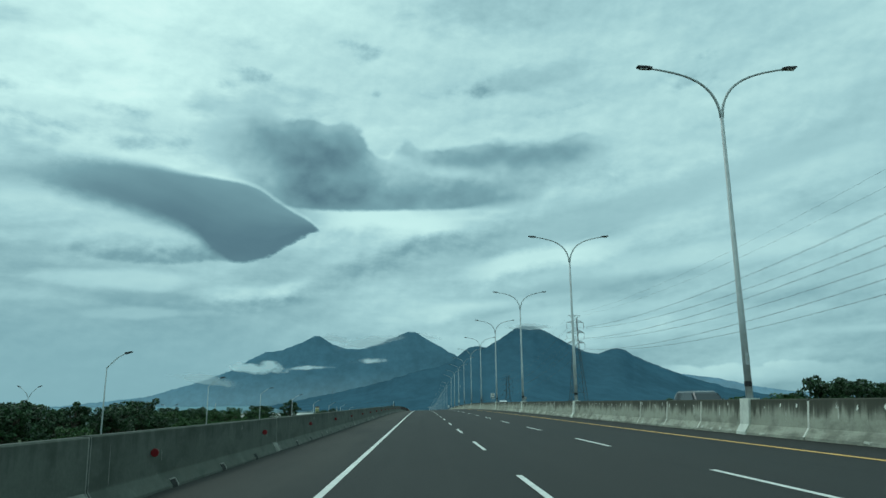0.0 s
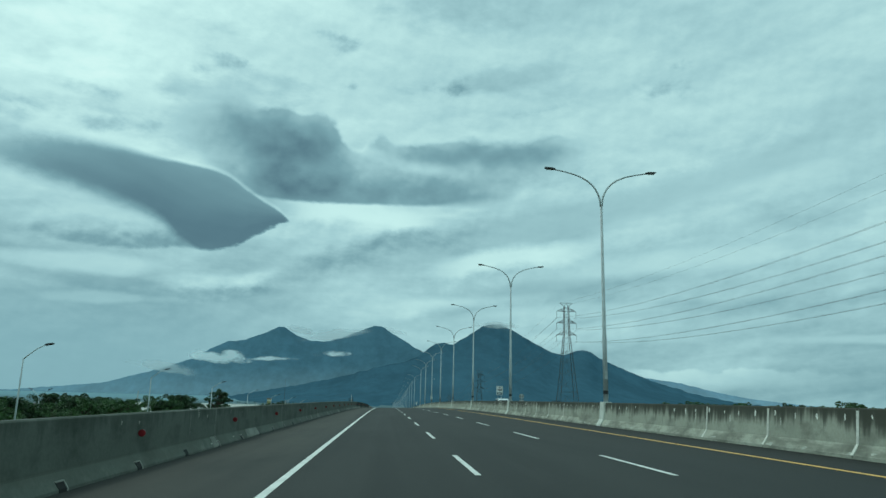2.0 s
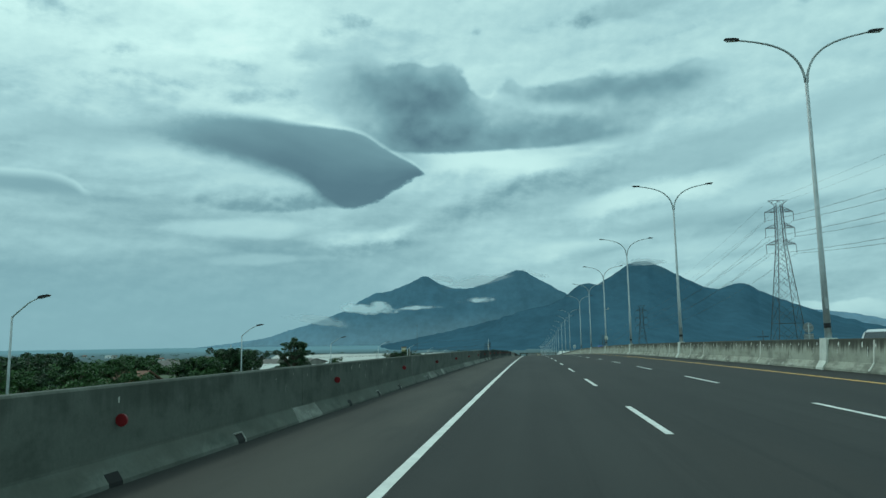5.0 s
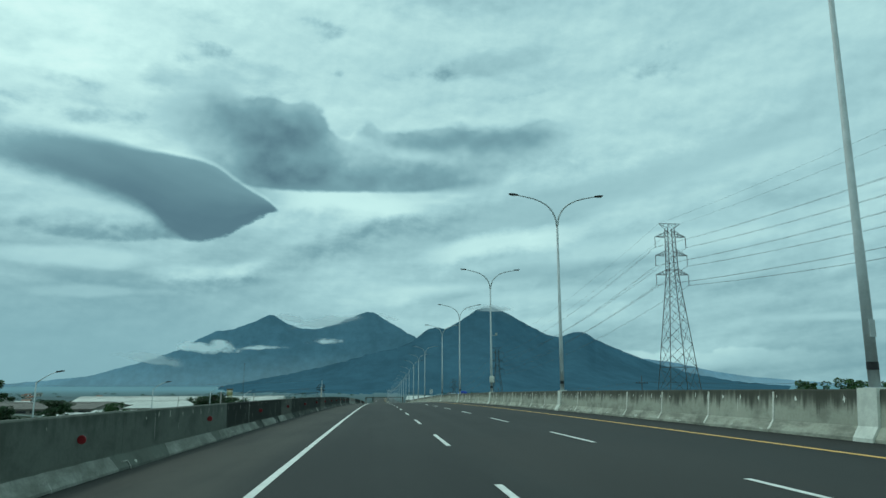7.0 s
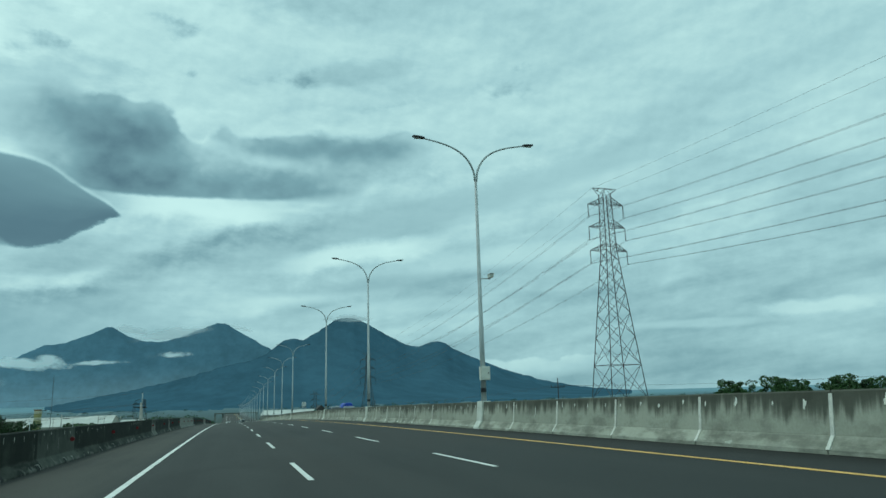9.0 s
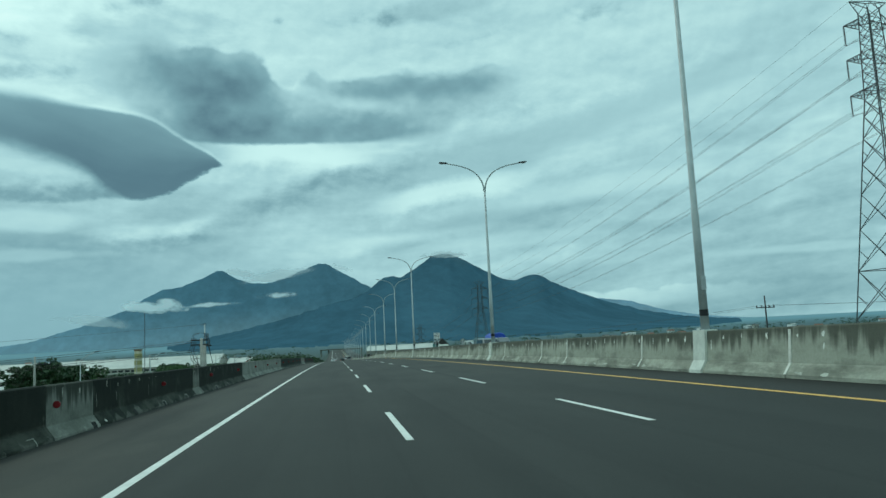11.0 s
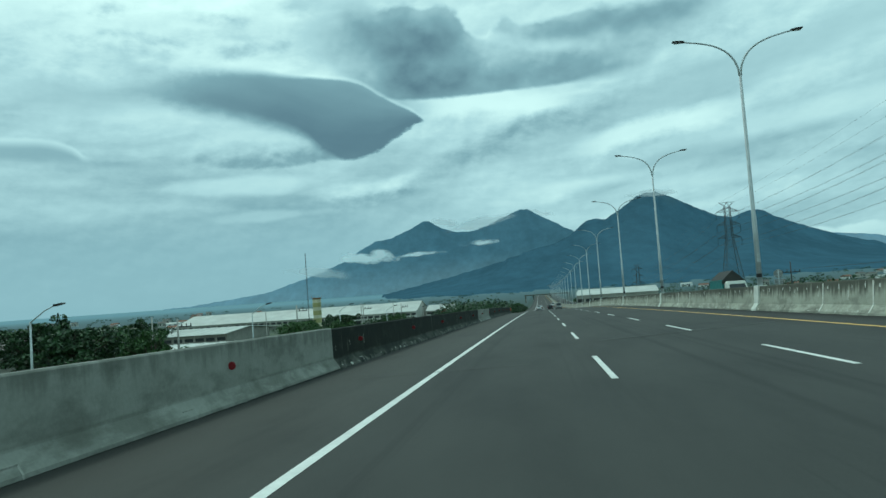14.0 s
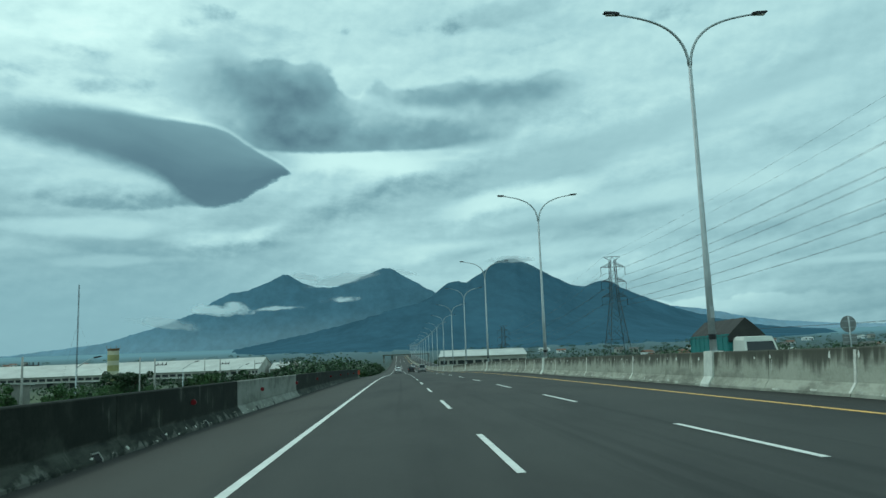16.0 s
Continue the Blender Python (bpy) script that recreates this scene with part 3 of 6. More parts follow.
def prism(bm, outline, y0, y1):
    """An outline in x, z drawn out along y."""
    a = [bm.verts.new((x, y0, z)) for x, z in outline]
    b = [bm.verts.new((x, y1, z)) for x, z in outline]
    n = len(outline)
    for i in range(n):
        j = (i + 1) % n
        bm.faces.new((a[i], a[j], b[j], b[i]))
    bm.faces.new(a[::-1])
    bm.faces.new(b)
    return bm


def strip(xs, ys, lift=0.0, height=surf):
    """A sheet that follows the road between the offsets xs, along ys."""
    bm = bmesh.new()
    rows = [[bm.verts.new((x + drift(y), y, height(x, y) + lift)) for x in xs] for y in ys]
    for r0, r1 in zip(rows, rows[1:]):
        for i in range(len(xs) - 1):
            bm.faces.new((r0[i], r0[i + 1], r1[i + 1], r1[i]))
    return bm


def span(a, b, step):
    n = max(1, round((b - a) / step))
    return [a + (b - a) * i / n for i in range(n + 1)]


# ---------------------------------------------------------------- land, road and lines


def build_land():
    ys = [-400, -200, -100] + span(-60, 900, 20) + [1000, 1300, 1800, 2600, 3600, 4400, 4990]
    xs = [-4900, -2500, -1200, -600, -300, -150, -80, -45, -25, -13, -6.2, 24.5, 33, 50, 90, 160, 300, 600, 1200, 2500, 4900]
    bm = bmesh.new()
    rows = []
    for y in ys:
        row = []
        for x in xs:
            z = ground(y)
            if -7 < x < 25:
                z = surf(max(-5, min(x, 24)), y) - 0.35
            elif abs(x) > 20 and y < 900:
                z += noise.noise((x * 0.02, y * 0.02, 0)) * 0.6
            row.append(bm.verts.new((x + (drift(y) if abs(x) < 60 else 0), y, z)))
        rows.append(row)
    for r0, r1 in zip(rows, rows[1:]):
        for i in range(len(xs) - 1):
            bm.faces.new((r0[i], r0[i + 1], r1[i + 1], r1[i]))
    tagged(part("ground", bm, GROUND), "flat green farmland plain with dusty patches, distance haze painted in far off", "ground", kind="structure")


build_land()
ROAD_YS = span(-60, 480, 6) + span(500, 1300, 20)
road = tagged(part("road", strip([-5.35, -1.6, 1.9, 5.4, 9.2, 11.2], ROAD_YS), ASPHALT), "dark grey three-lane asphalt motorway with a paler shoulder", "road", kind="structure")
road_far_side = tagged(part("road", strip([11.45, 12.6, 15, 18, 22, 24.4], ROAD_YS), ASPHALT), "dark asphalt carriageway of the oncoming traffic", "road", kind="structure")


def line(name, x, w, mat, label):
    return tagged(part(name, strip([x - w / 2, x + w / 2], ROAD_YS, 0.006), mat), label, "road marking", kind="structure")


line("edge_line", -1.66, 0.145, WHITE_LINE, "solid white painted edge line along the shoulder")
line("edge_line", 9.07, 0.15, YELLOW_LINE, "solid yellow painted edge line along the median")
line("edge_line", 13.2, 0.15, YELLOW_LINE, "solid yellow painted edge line beyond the median")
line("edge_line", 23.4, 0.20, WHITE_LINE, "solid white painted edge line beyond the median")


def dash_mesh():
    return mesh_of("lane_dash", bbox(-0.057, 0.0, 0.0, 0.057, 4.6, 0.006), WHITE_LINE)


DASH = dash_mesh()
for n in range(-3, 40):
    for x, off in ((1.845, 0.0), (5.455, -0.35)):
        y = 21.3 + 11.977 * n + off
        part("lane_dash", DASH, None, road, m=on_road(x, y, 0.004))
bm = bmesh.new()
for n in range(40, 90):
    for x in (1.86, 5.46):
        y = 21.3 + 11.977 * n
        vs = [bm.verts.new((x + dx + drift(y + dy), y + dy, surf(x, y + dy) + 0.02)) for dx, dy in ((-0.08, 0), (0.08, 0), (0.08, 4.6), (-0.08, 4.6))]
        bm.faces.new(vs)
part("distant_lane_dashes", bm, WHITE_LINE, road)["kind"] = "stuff"

# sealed seams across the carriageway
JOINT = plain("sealed_joint", (0.068, 0.071, 0.065), 0.9, 0.0, 0.12, 1.5)
for xa, ya, xb, yb, w in ((0.6, 147.6, 8.4, 147.6, 0.12), (0.4, 283.2, 8.8, 284.7, 0.26), (1.6, 272.6, 8.6, 272.4, 0.10), (2.4, 306.8, 8.9, 309.8, 0.30), (5.6, 312.8, 8.6, 313.9, 0.10), (5.8, 24.3, 8.6, 23.5, 0.05), (5.6, 189.9, 7.8, 189.4, 0.06), (-3.6, 300.2, 0.4, 300.5, 0.08)):
    seam = bmesh.new()
    rows = []
    for i in range(13):
        f = i / 12
        x, y = xa + (xb - xa) * f, ya + (yb - ya) * f + 0.05 * noise.noise((i * 0.9, ya, 0.0))
        rows.append([seam.verts.new((x + drift(y), q, surf(x, q) + 0.009)) for q in (y, y + w * (0.75 + 0.5 * noise.noise((i * 1.7, yb, 3.0))))])
    for r0, r1 in zip(rows, rows[1:]):
        seam.faces.new((r0[0], r1[0], r1[1], r0[1]))
    part("sealed_seam", seam, JOINT, road, "thin pale sealed seam across the lanes")

# ---------------------------------------------------------------- barriers
PANEL_L, PANEL_R = 13.72, 3.92
LEFT_X, MEDIAN_X = -4.86, 11.27
LEFT_SHAPE = [(-0.16, 0.0), (0.10, 0.0), (0.095, 0.05), (-0.068, 0.28), (-0.075, 0.31), (-0.09, 1.075), (-0.112, 1.10), (-0.29, 1.10), (-0.31, 1.07), (-0.36, 0.33), (-0.5, 0.08), (-0.5, 0.0)]
MEDIAN_SHAPE = [(-0.39, 0.0), (0.39, 0.0), (0.38, 0.08), (0.21, 0.33), (0.13, 1.13), (0.11, 1.16), (-0.11, 1.16), (-0.13, 1.13), (-0.21, 0.33), (-0.38, 0.08)]


def panel_mesh(name, shape, length, mat, gap=0.012):
    bm = bmesh.new()
    k = max(1, round(length / 3.5))
    ys = [gap + (length - 2 * gap) * i / k for i in range(k + 1)]
    rings = [[bm.verts.new((x, y, z)) for x, z in shape] for y in ys]
    n = len(shape)
    for a, b in zip(rings, rings[1:]):
        for i in range(n):
            j = (i + 1) % n
            bm.faces.new((a[i], a[j], b[j], b[i]))
    bm.faces.new(rings[0][::-1])
    bm.faces.new(rings[-1])
    return mesh_of(name, bm, mat)


left_barrier = thing("parapet", "grey concrete roadside barrier with red reflector discs, partly blackened", "barrier", kind="structure")
stretches = []                                   # start, end, material of each cast length
for n in range(-5, 10):
    stretches.append((10.95 + PANEL_L * n, 10.95 + PANEL_L * (n + 1), CONC_L))
stretches += [(148.15, 161.9, CONC_L), (161.9, 171.6, CONC_L), (171.6, 175.7, CONC_DARK), (175.7, 185.0, CONC_DARK), (185.0, 189.4, CONC_MID), (189.4, 203.0, CONC_DARK), (203.0, 210.2, CONC_DARK), (210.2, 215.4, CONC_MID), (215.4, 230.5, CONC_DARK),
              (230.5, 241.7, CONC_DARK), (241.7, 244.5, CONC_PATCH), (244.5, 256.4, CONC_DARK), (256.4, 257.8, CONC_PATCH), (257.8, 271.8, CONC_DARK), (271.8, 279.0, CONC_PALE), (279.0, 303.3, CONC_PALE)]
stretches += [(303.3, 309.8, CONC_DARK), (309.8, 324.0, CONC_DARK), (324.0, 331.7, CONC_DARK), (331.7, 337.9, CONC_DARK), (337.9, 347.9, CONC_DARK), (347.9, 361.2, CONC_PALE), (361.2, 375.0, CONC_DARK), (375.0, 389.0, CONC_DARK), (389.0, 402.5, CONC_DARK), (402.5, 416.0, CONC_DARK)]
for a, b, mat in stretches:
    part("barrier_panel", panel_mesh("barrier_panel", LEFT_SHAPE, b - a, mat, 0.016), None, left_barrier, m=on_road(LEFT_X, a))
# drain slots as near-black slabs on the foot, inner shade painted in, with lips of mortar
SLOT = plain("slot_painted_shade", (0.012, 0.012, 0.011), 0.95)
slot_mesh = mesh_of("drain_slot", prism(bmesh.new(), [(-0.06, 0.004), (0.106, 0.004), (0.101, 0.052), (0.034, 0.150), (-0.06, 0.150)], -0.13, 0.13), SLOT)
lip = bmesh.new()
box(lip, -0.04, -0.155, 0.150, 0.044, 0.155, 0.170)
prism(lip, [(-0.04, 0.004), (0.115, 0.004), (0.109, 0.055), (0.040, 0.156), (-0.04, 0.156)], 0.13, 0.165)
lip_mesh = mesh_of("slot_lip", lip, plain("slot_lip_mortar", (0.30, 0.305, 0.27), 0.95, 0.0, 0.25, 6.0))
SLOTS = [24.6 + 3.43 * n for n in range(-8, 72)] + [276.2] + [280.25 + 1.87 * n for n in range(12)] + [24.6 + 3.43 * n for n in range(82, 98)]
for n, y in enumerate(SLOTS):
    part("drain_slot", slot_mesh, None, left_barrier, m=on_road(LEFT_X, y))
    if n % 3 != 1:
        part("slot_lip", lip_mesh, None, left_barrier, m=on_road(LEFT_X, y))
# joints: two thin ridges of mortar, and slabs of it over the foot
PALE_PAD = make_concrete("foot_mortar", (0.30, 0.31, 0.27), (0.17, 0.178, 0.155), 0.1, 0.0, 0.3)
ridge_shape = [(0.101, 0.04), (-0.062, 0.285), (-0.069, 0.31), (-0.084, 1.075), (-0.106, 1.09), (-0.10, 0.31), (0.05, 0.04)]
ridge = prism(prism(bmesh.new(), ridge_shape, -0.055, -0.020), ridge_shape, 0.020, 0.045)
ridge_mesh = mesh_of("joint_mortar", ridge, plain("dull_joint_mortar", (0.25, 0.26, 0.23), 0.95, 0.0, 0.3, 4.0))
for y in [10.95 + PANEL_L * n for n in (-1, 0, 1, 2, 3, 4, 5, 6, 7, 9, 10)] + [175.7, 331.7]:
    part("joint_mortar", ridge_mesh, None, left_barrier, m=on_road(LEFT_X, y))


def foot_pad(length, skew):
    """A slab trowelled over the sloping foot, its ends cut askew."""
    bm = bmesh.new()
    outer = [(0.104, 0.012), (0.101, 0.056), (-0.058, 0.290), (-0.072, 0.290), (0.07, 0.012)]
    k = max(2, round(length / 0.25))
    rings = []
    for i in range(k + 1):
        f = i / k
        ragged = 0.012 * noise.noise((length * 7 + i * 0.8, skew, 0))
        rings.append([bm.verts.new((x + (0.004 if 0 < i < k else -0.002), length * f + skew * (z - 0.05) * (1 - f) - skew * (z - 0.05) * f, z + ragged * (z > 0.2))) for x, z in outer])
    for a, b in zip(rings, rings[1:]):
        for i in range(5):
            j = (i + 1) % 5
            bm.faces.new((a[i], a[j], b[j], b[i]))
    bm.faces.new(rings[0][::-1])
    bm.faces.new(rings[-1])
    return mesh_of("foot_pad", bm, PALE_PAD)


pads = [(10.95 + PANEL_L * n - 0.75, 0.75, 0.4) for n in (0, 1, 3, 4, 6, 7, 8)]
pads += [(70.1, 2.55, 0.8), (97.2, 1.6, 0.5), (120.5, 1.1, 0.4), (138.4, 2.2, 0.7), (143.0, 0.9, 0.3), (155.0, 6.3, 0.4), (164.6, 4.8, 0.4), (170.2, 6.9, 0.5), (178.6, 3.6, 0.4), (183.6, 2.4, 0.4), (205.0, 1.3, 0.9), (271.85, 0.7, 0.2), (256.0, 1.9, 0.8), (278.2, 0.7, 0.2)]
for y, length, skew in pads:
    part("foot_pad", foot_pad(length, skew), None, left_barrier, "pale mortar slab on the foot", m=on_road(LEFT_X, y))
# red reflectors that face the traffic
disc = tube(bmesh.new(), [(0, -0.014, 0), (0, -0.010, 0), (0, 0.010, 0), (0, 0.014, 0)], [0.064, 0.074, 0.074, 0.064], 20)
disc_mesh = mesh_of("reflector_disc", disc, RED)
arm_mesh = mesh_of("bracket", bbox(-0.10, 0.014, -0.012, 0.0, 0.022, 0.012), STEEL)
for n in range(-2, 44):
    d = part("reflector_disc", disc_mesh, None, left_barrier, "round red plastic reflector", m=on_road(LEFT_X - 0.008, 13.4 + 9.147 * n, 0.70))
    part("bracket", arm_mesh, None, d)

POLE_Y = [-31.2, -3.5, 24.3, 52.0, 79.5, 107.4, 135.2, 162.3, 189.9, 217.3, 245.2, 272.7, 320.5, 347.9, 376.1, 410.0] + [438.4 + 28.0 * n for n in range(20)]
median = thing("median_barrier", "pale concrete median barrier with dark run-off streaks and whitewashed pole blocks", "barrier", kind="structure")
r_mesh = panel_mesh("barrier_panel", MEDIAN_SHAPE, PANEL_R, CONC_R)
for a, b in zip(POLE_Y, POLE_Y[1:]):
    if a > 460:
        break
    k = round((b - a) / 3.92)
    for i in range(k):
        ln = (b - a) / k
        m = on_road(MEDIAN_X, a + i * ln) @ Matrix.Diagonal((1, ln / PANEL_R, 1, 1))
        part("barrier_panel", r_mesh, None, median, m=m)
far = bmesh.new()
ys = span(466.4, 1290, 25)
rings = [[far.verts.new((MEDIAN_X + x + drift(y), y, surf(11.3, y) + z)) for x, z in MEDIAN_SHAPE] for y in ys]
for a, b in zip(rings, rings[1:]):
    for i in range(len(MEDIAN_SHAPE)):
        j = (i + 1) % len(MEDIAN_SHAPE)
        far.faces.new((a[i], a[j], b[j], b[i]))
part("distant_barrier", far, CONC_R, median)["kind"] = "stuff"
block_shape = [(-0.44, 0.0), (0.44, 0.0), (0.43, 0.09), (0.27, 0.34), (0.20, 1.19), (-0.20, 1.19), (-0.27, 0.34), (-0.43, 0.09)]
block_mesh = mesh_of("pole_block", prism(bmesh.new(), block_shape, -0.33, 0.33), WHITE_BLOCK)
for y in POLE_Y:
    part("pole_block", block_mesh, None, median, "whitewashed concrete block", m=on_road(MEDIAN_X, y))
# pale mortar along some joints
joint_shape = [(-0.395, 0.09), (-0.225, 0.335), (-0.145, 1.10), (-0.12, 1.10), (-0.20, 0.33), (-0.37, 0.07)]
joint_mesh = mesh_of("joint_mortar", prism(bmesh.new(), joint_shape, -0.045, 0.045), plain("pale_mortar", (0.74, 0.73, 0.66), 0.95))
rng = random.Random(4)
for a, b in zip(POLE_Y, POLE_Y[1:]):
    k = round((b - a) / 3.92)
    for i in range(1, k):
        if a < 420 and rng.random() < 0.72:
            part("joint_mortar", joint_mesh, None, median, m=on_road(MEDIAN_X, a + i * (b - a) / k))

# plugged tie holes with pale drips, and crumbled mortar along the feet
MORTAR = plain("pale_mortar_patch", (0.50, 0.51, 0.44), 0.95, 0.0, 0.25, 6.0)


def oval(bm, c, n, up, w, h, rnd, lumps=9):
    side = n.cross(up)
    mid = bm.verts.new(c + n * 0.006)
    ring = []
    for i in range(lumps):
        a = 2 * math.pi * i / lumps
        k = rnd.uniform(0.45, 1.35)
        ring.append(bm.verts.new(c + side * (w * k * math.cos(a)) + up * (h * k * math.sin(a)) + n * 0.003))
    for i in range(lumps):
        bm.faces.new((mid, ring[i], ring[(i + 1) % lumps]))


def face_spots(x0, shape_lo, shape_hi, sgn, y0, y1, step, z, w, h, chance, seed):
    rnd = random.Random(seed)
    bm = bmesh.new()
    lean = (shape_hi[0] - shape_lo[0]) / (shape_hi[1] - shape_lo[1])
    n = Vector((sgn, 0, -sgn * lean)).normalized()
    up = Vector((lean, 0, 1)).normalized()
    y = y0
    while y < y1:
        if rnd.random() < chance:
            zz = z + rnd.uniform(-0.04, 0.04)
            c = Vector((x0 + drift(y) + shape_lo[0] + lean * (zz - shape_lo[1]), y, surf(x0, y) + zz))
            oval(bm, c, n, up, w * rnd.uniform(0.6, 1.3), h * rnd.uniform(0.6, 1.6), rnd)
        y += step * rnd.uniform(0.85, 1.15)
    return bm


PLUG = plain("white_hole_plug", (0.80, 0.81, 0.74), 0.95, 0.0, 0.12, 6.0)
part("plugged_holes", face_spots(MEDIAN_X, (-0.21, 0.33), (-0.13, 1.13), -1, -5, 420, 1.0, 0.95, 0.042, 0.075, 0.78, 1), PLUG, median)["kind"] = "stuff"
part("plugged_holes", face_spots(LEFT_X, (-0.075, 0.31), (-0.09, 1.075), 1, 160, 271, 1.0, 0.94, 0.03, 0.065, 0.85, 2), MORTAR, left_barrier)["kind"] = "stuff"
part("plugged_holes", face_spots(LEFT_X, (-0.075, 0.31), (-0.09, 1.075), 1, 20, 160, 1.0, 0.94, 0.022, 0.055, 0.3, 3), MORTAR, left_barrier)["kind"] = "stuff"
part("mortar_chips", face_spots(MEDIAN_X, (-0.38, 0.08), (-0.21, 0.33), -1, -5, 420, 0.9, 0.11, 0.16, 0.045, 0.42, 4), MORTAR, median)["kind"] = "stuff"
part("mortar_chips", face_spots(LEFT_X, (0.095, 0.05), (-0.068, 0.28), 1, 303, 360, 0.8, 0.09, 0.10, 0.03, 0.7, 5), MORTAR, left_barrier)["kind"] = "stuff"
part("mortar_chips", face_spots(LEFT_X, (0.095, 0.05), (-0.068, 0.28), 1, 30, 271, 3.4, 0.13, 0.09, 0.035, 0.35, 6), MORTAR, left_barrier)["kind"] = "stuff"

DRIP = plain("pale_lime_runs", (0.34, 0.35, 0.31), 0.95, 0.0, 0.25, 6.0)
part("lime_runs", face_spots(LEFT_X, (-0.075, 0.31), (-0.09, 1.075), 1, 5, 170, 2.2, 0.68, 0.010, 0.20, 0.45, 11), DRIP, left_barrier)["kind"] = "stuff"
part("lime_runs", face_spots(LEFT_X, (-0.075, 0.31), (-0.09, 1.075), 1, 170, 350, 1.6, 0.62, 0.012, 0.16, 0.4, 12), DRIP, left_barrier)["kind"] = "stuff"
part("lime_runs", face_spots(MEDIAN_X, (-0.21, 0.33), (-0.13, 1.13), -1, -5, 420, 2.6, 0.72, 0.020, 0.16, 0.4, 13), PLUG, median)["kind"] = "stuff"

# the far parapet of the oncoming carriageway
right_parapet = thing("parapet", "low concrete barrier beyond the oncoming carriageway", "barrier", kind="structure")
rp = panel_mesh("barrier_panel", [(-0.3, 0), (0.2, 0), (0.2, 0.8), (0.02, 0.85), (-0.12, 0.85), (-0.15, 0.3)], 13.72, CONC_L)
for n in range(-4, 34):
    y = 9.6 + PANEL_L * n
    part("barrier_panel", rp, None, right_parapet, m=on_road(24.5, y))

# ---------------------------------------------------------------- lamp standards


def build_lamp():
    root = thing("street_lamp", "tall galvanised double-arm street lamp standing on the median", "street lamp", "street lamps along the median")
    top = 11.73 - 1.16
    pole = tube(bmesh.new(), [(0, 0, 0), (0, 0, 3.4), (0, 0, 3.42), (0, 0, top)], [0.125, 0.108, 0.098, 0.062], 12)
    part("pole", pole, STEEL, root, smooth=True)
    base = bmesh.new()
    box(base, -0.17, -0.17, 0.0, 0.17, 0.17, 0.03, 0.006)
    part("base_plate", base, STEEL, root)
    part("hatch", bbox(-0.07, -0.150, 1.15, 0.07, -0.10, 1.55, bevel=0.006), STEEL, root)
    part("band", tube(bmesh.new(), [(0, 0, 0.42), (0, 0, 0.60)], 0.128, 12), DARK_METAL, root, "dark sticker band")
    for s in (-1, 1):
        pts, rad = [], []
        for i in range(15):
            a = i / 14
            pts.append((s * (0.03 + 2.56 * a ** 1.75), 0, top - 0.25 + 1.60 * (1 - (1 - a) ** 2.6) + 0.37 * a * a))
            rad.append(0.055 - 0.02 * a)
        part("arm", tube(bmesh.new(), pts, rad, 8), STEEL, root, smooth=True)
        ex, ez = pts[-1][0], pts[-1][2]
        head = bmesh.new()
        outline = [(-0.08, -0.025), (0.0, -0.04), (0.44, -0.035), (0.50, -0.005), (0.46, 0.03), (0.10, 0.05), (-0.08, 0.03)]
        prism(head, [(ex + s * u, ez + 0.02 + v + 0.10 * u) for u, v in outline], -0.10, 0.10)
        lamp_head = part("lamp_head", head, DARK_METAL, root, "dark metal lamp head")
        part("lens", bbox(min(ex + s * 0.08, ex + s * 0.4), -0.07, ez - 0.032, max(ex + s * 0.08, ex + s * 0.4), 0.07, ez - 0.015), LENS, lamp_head)
    return root


LENS = plain("lamp_lens", (0.55, 0.57, 0.56), 0.25)
lamp = build_lamp()


def upright(x, y, dz=0.0, turn=0.0):
    return Matrix.Translation((x + drift(y), y, surf(x, y) + dz)) @ Matrix.Rotation(radians(turn), 4, "Z")


lamp.matrix_basis = upright(11.27, POLE_Y[0], 1.17)
for y in POLE_Y[1:]:
    copy_thing(lamp, upright(11.27, y, 1.17))

box_root = thing("control_box", "small white control cabinet strapped to a lamp standard on the median", "control box", m=upright(11.27, 217.3, 1.17))
part("body", bbox(-0.22, -0.36, 0.95, 0.22, -0.115, 1.55, bevel=0.015), WHITE_BLOCK, box_root)
part("door", bbox(-0.19, -0.378, 0.99, 0.19, -0.358, 1.51, bevel=0.004), WHITE_BLOCK, box_root)
part("lock", bbox(0.12, -0.392, 1.22, 0.15, -0.376, 1.30), DARK_METAL, box_root)
for z in (1.05, 1.45):
    part("strap", tube(bmesh.new(), [(0.125 * math.cos(a * 0.52), 0.125 * math.sin(a * 0.52), z) for a in range(13)], 0.012, 6), STEEL, box_root)
cam_root = thing("traffic_camera", "white traffic camera on a short bracket on a lamp standard", "camera", m=upright(11.27, 217.3, 1.17))
part("bracket", strut(bmesh.new(), (0.08, 0, 5.6), (0.55, 0, 5.6), 0.025, 8), STEEL, cam_root)
part("housing", bbox(0.46, -0.26, 5.64, 0.62, 0.16, 5.80, bevel=0.02), WHITE_BLOCK, cam_root)
part("sunshield", bbox(0.44, -0.34, 5.805, 0.64, 0.16, 5.825), WHITE_BLOCK, cam_root)

# ---------------------------------------------------------------- mountains
EYE_Y = 165.0


def smooth_ridge(pts, az):
    """A ridge line eased between its summits and saddles."""
    for (a0, e0), (a1, e1) in zip(pts, pts[1:]):
        if a0 <= az <= a1:
            f = (az - a0) / (a1 - a0)
            return e0 + (e1 - e0) * f
    return pts[0][1] if az < pts[0][0] else pts[-1][1]


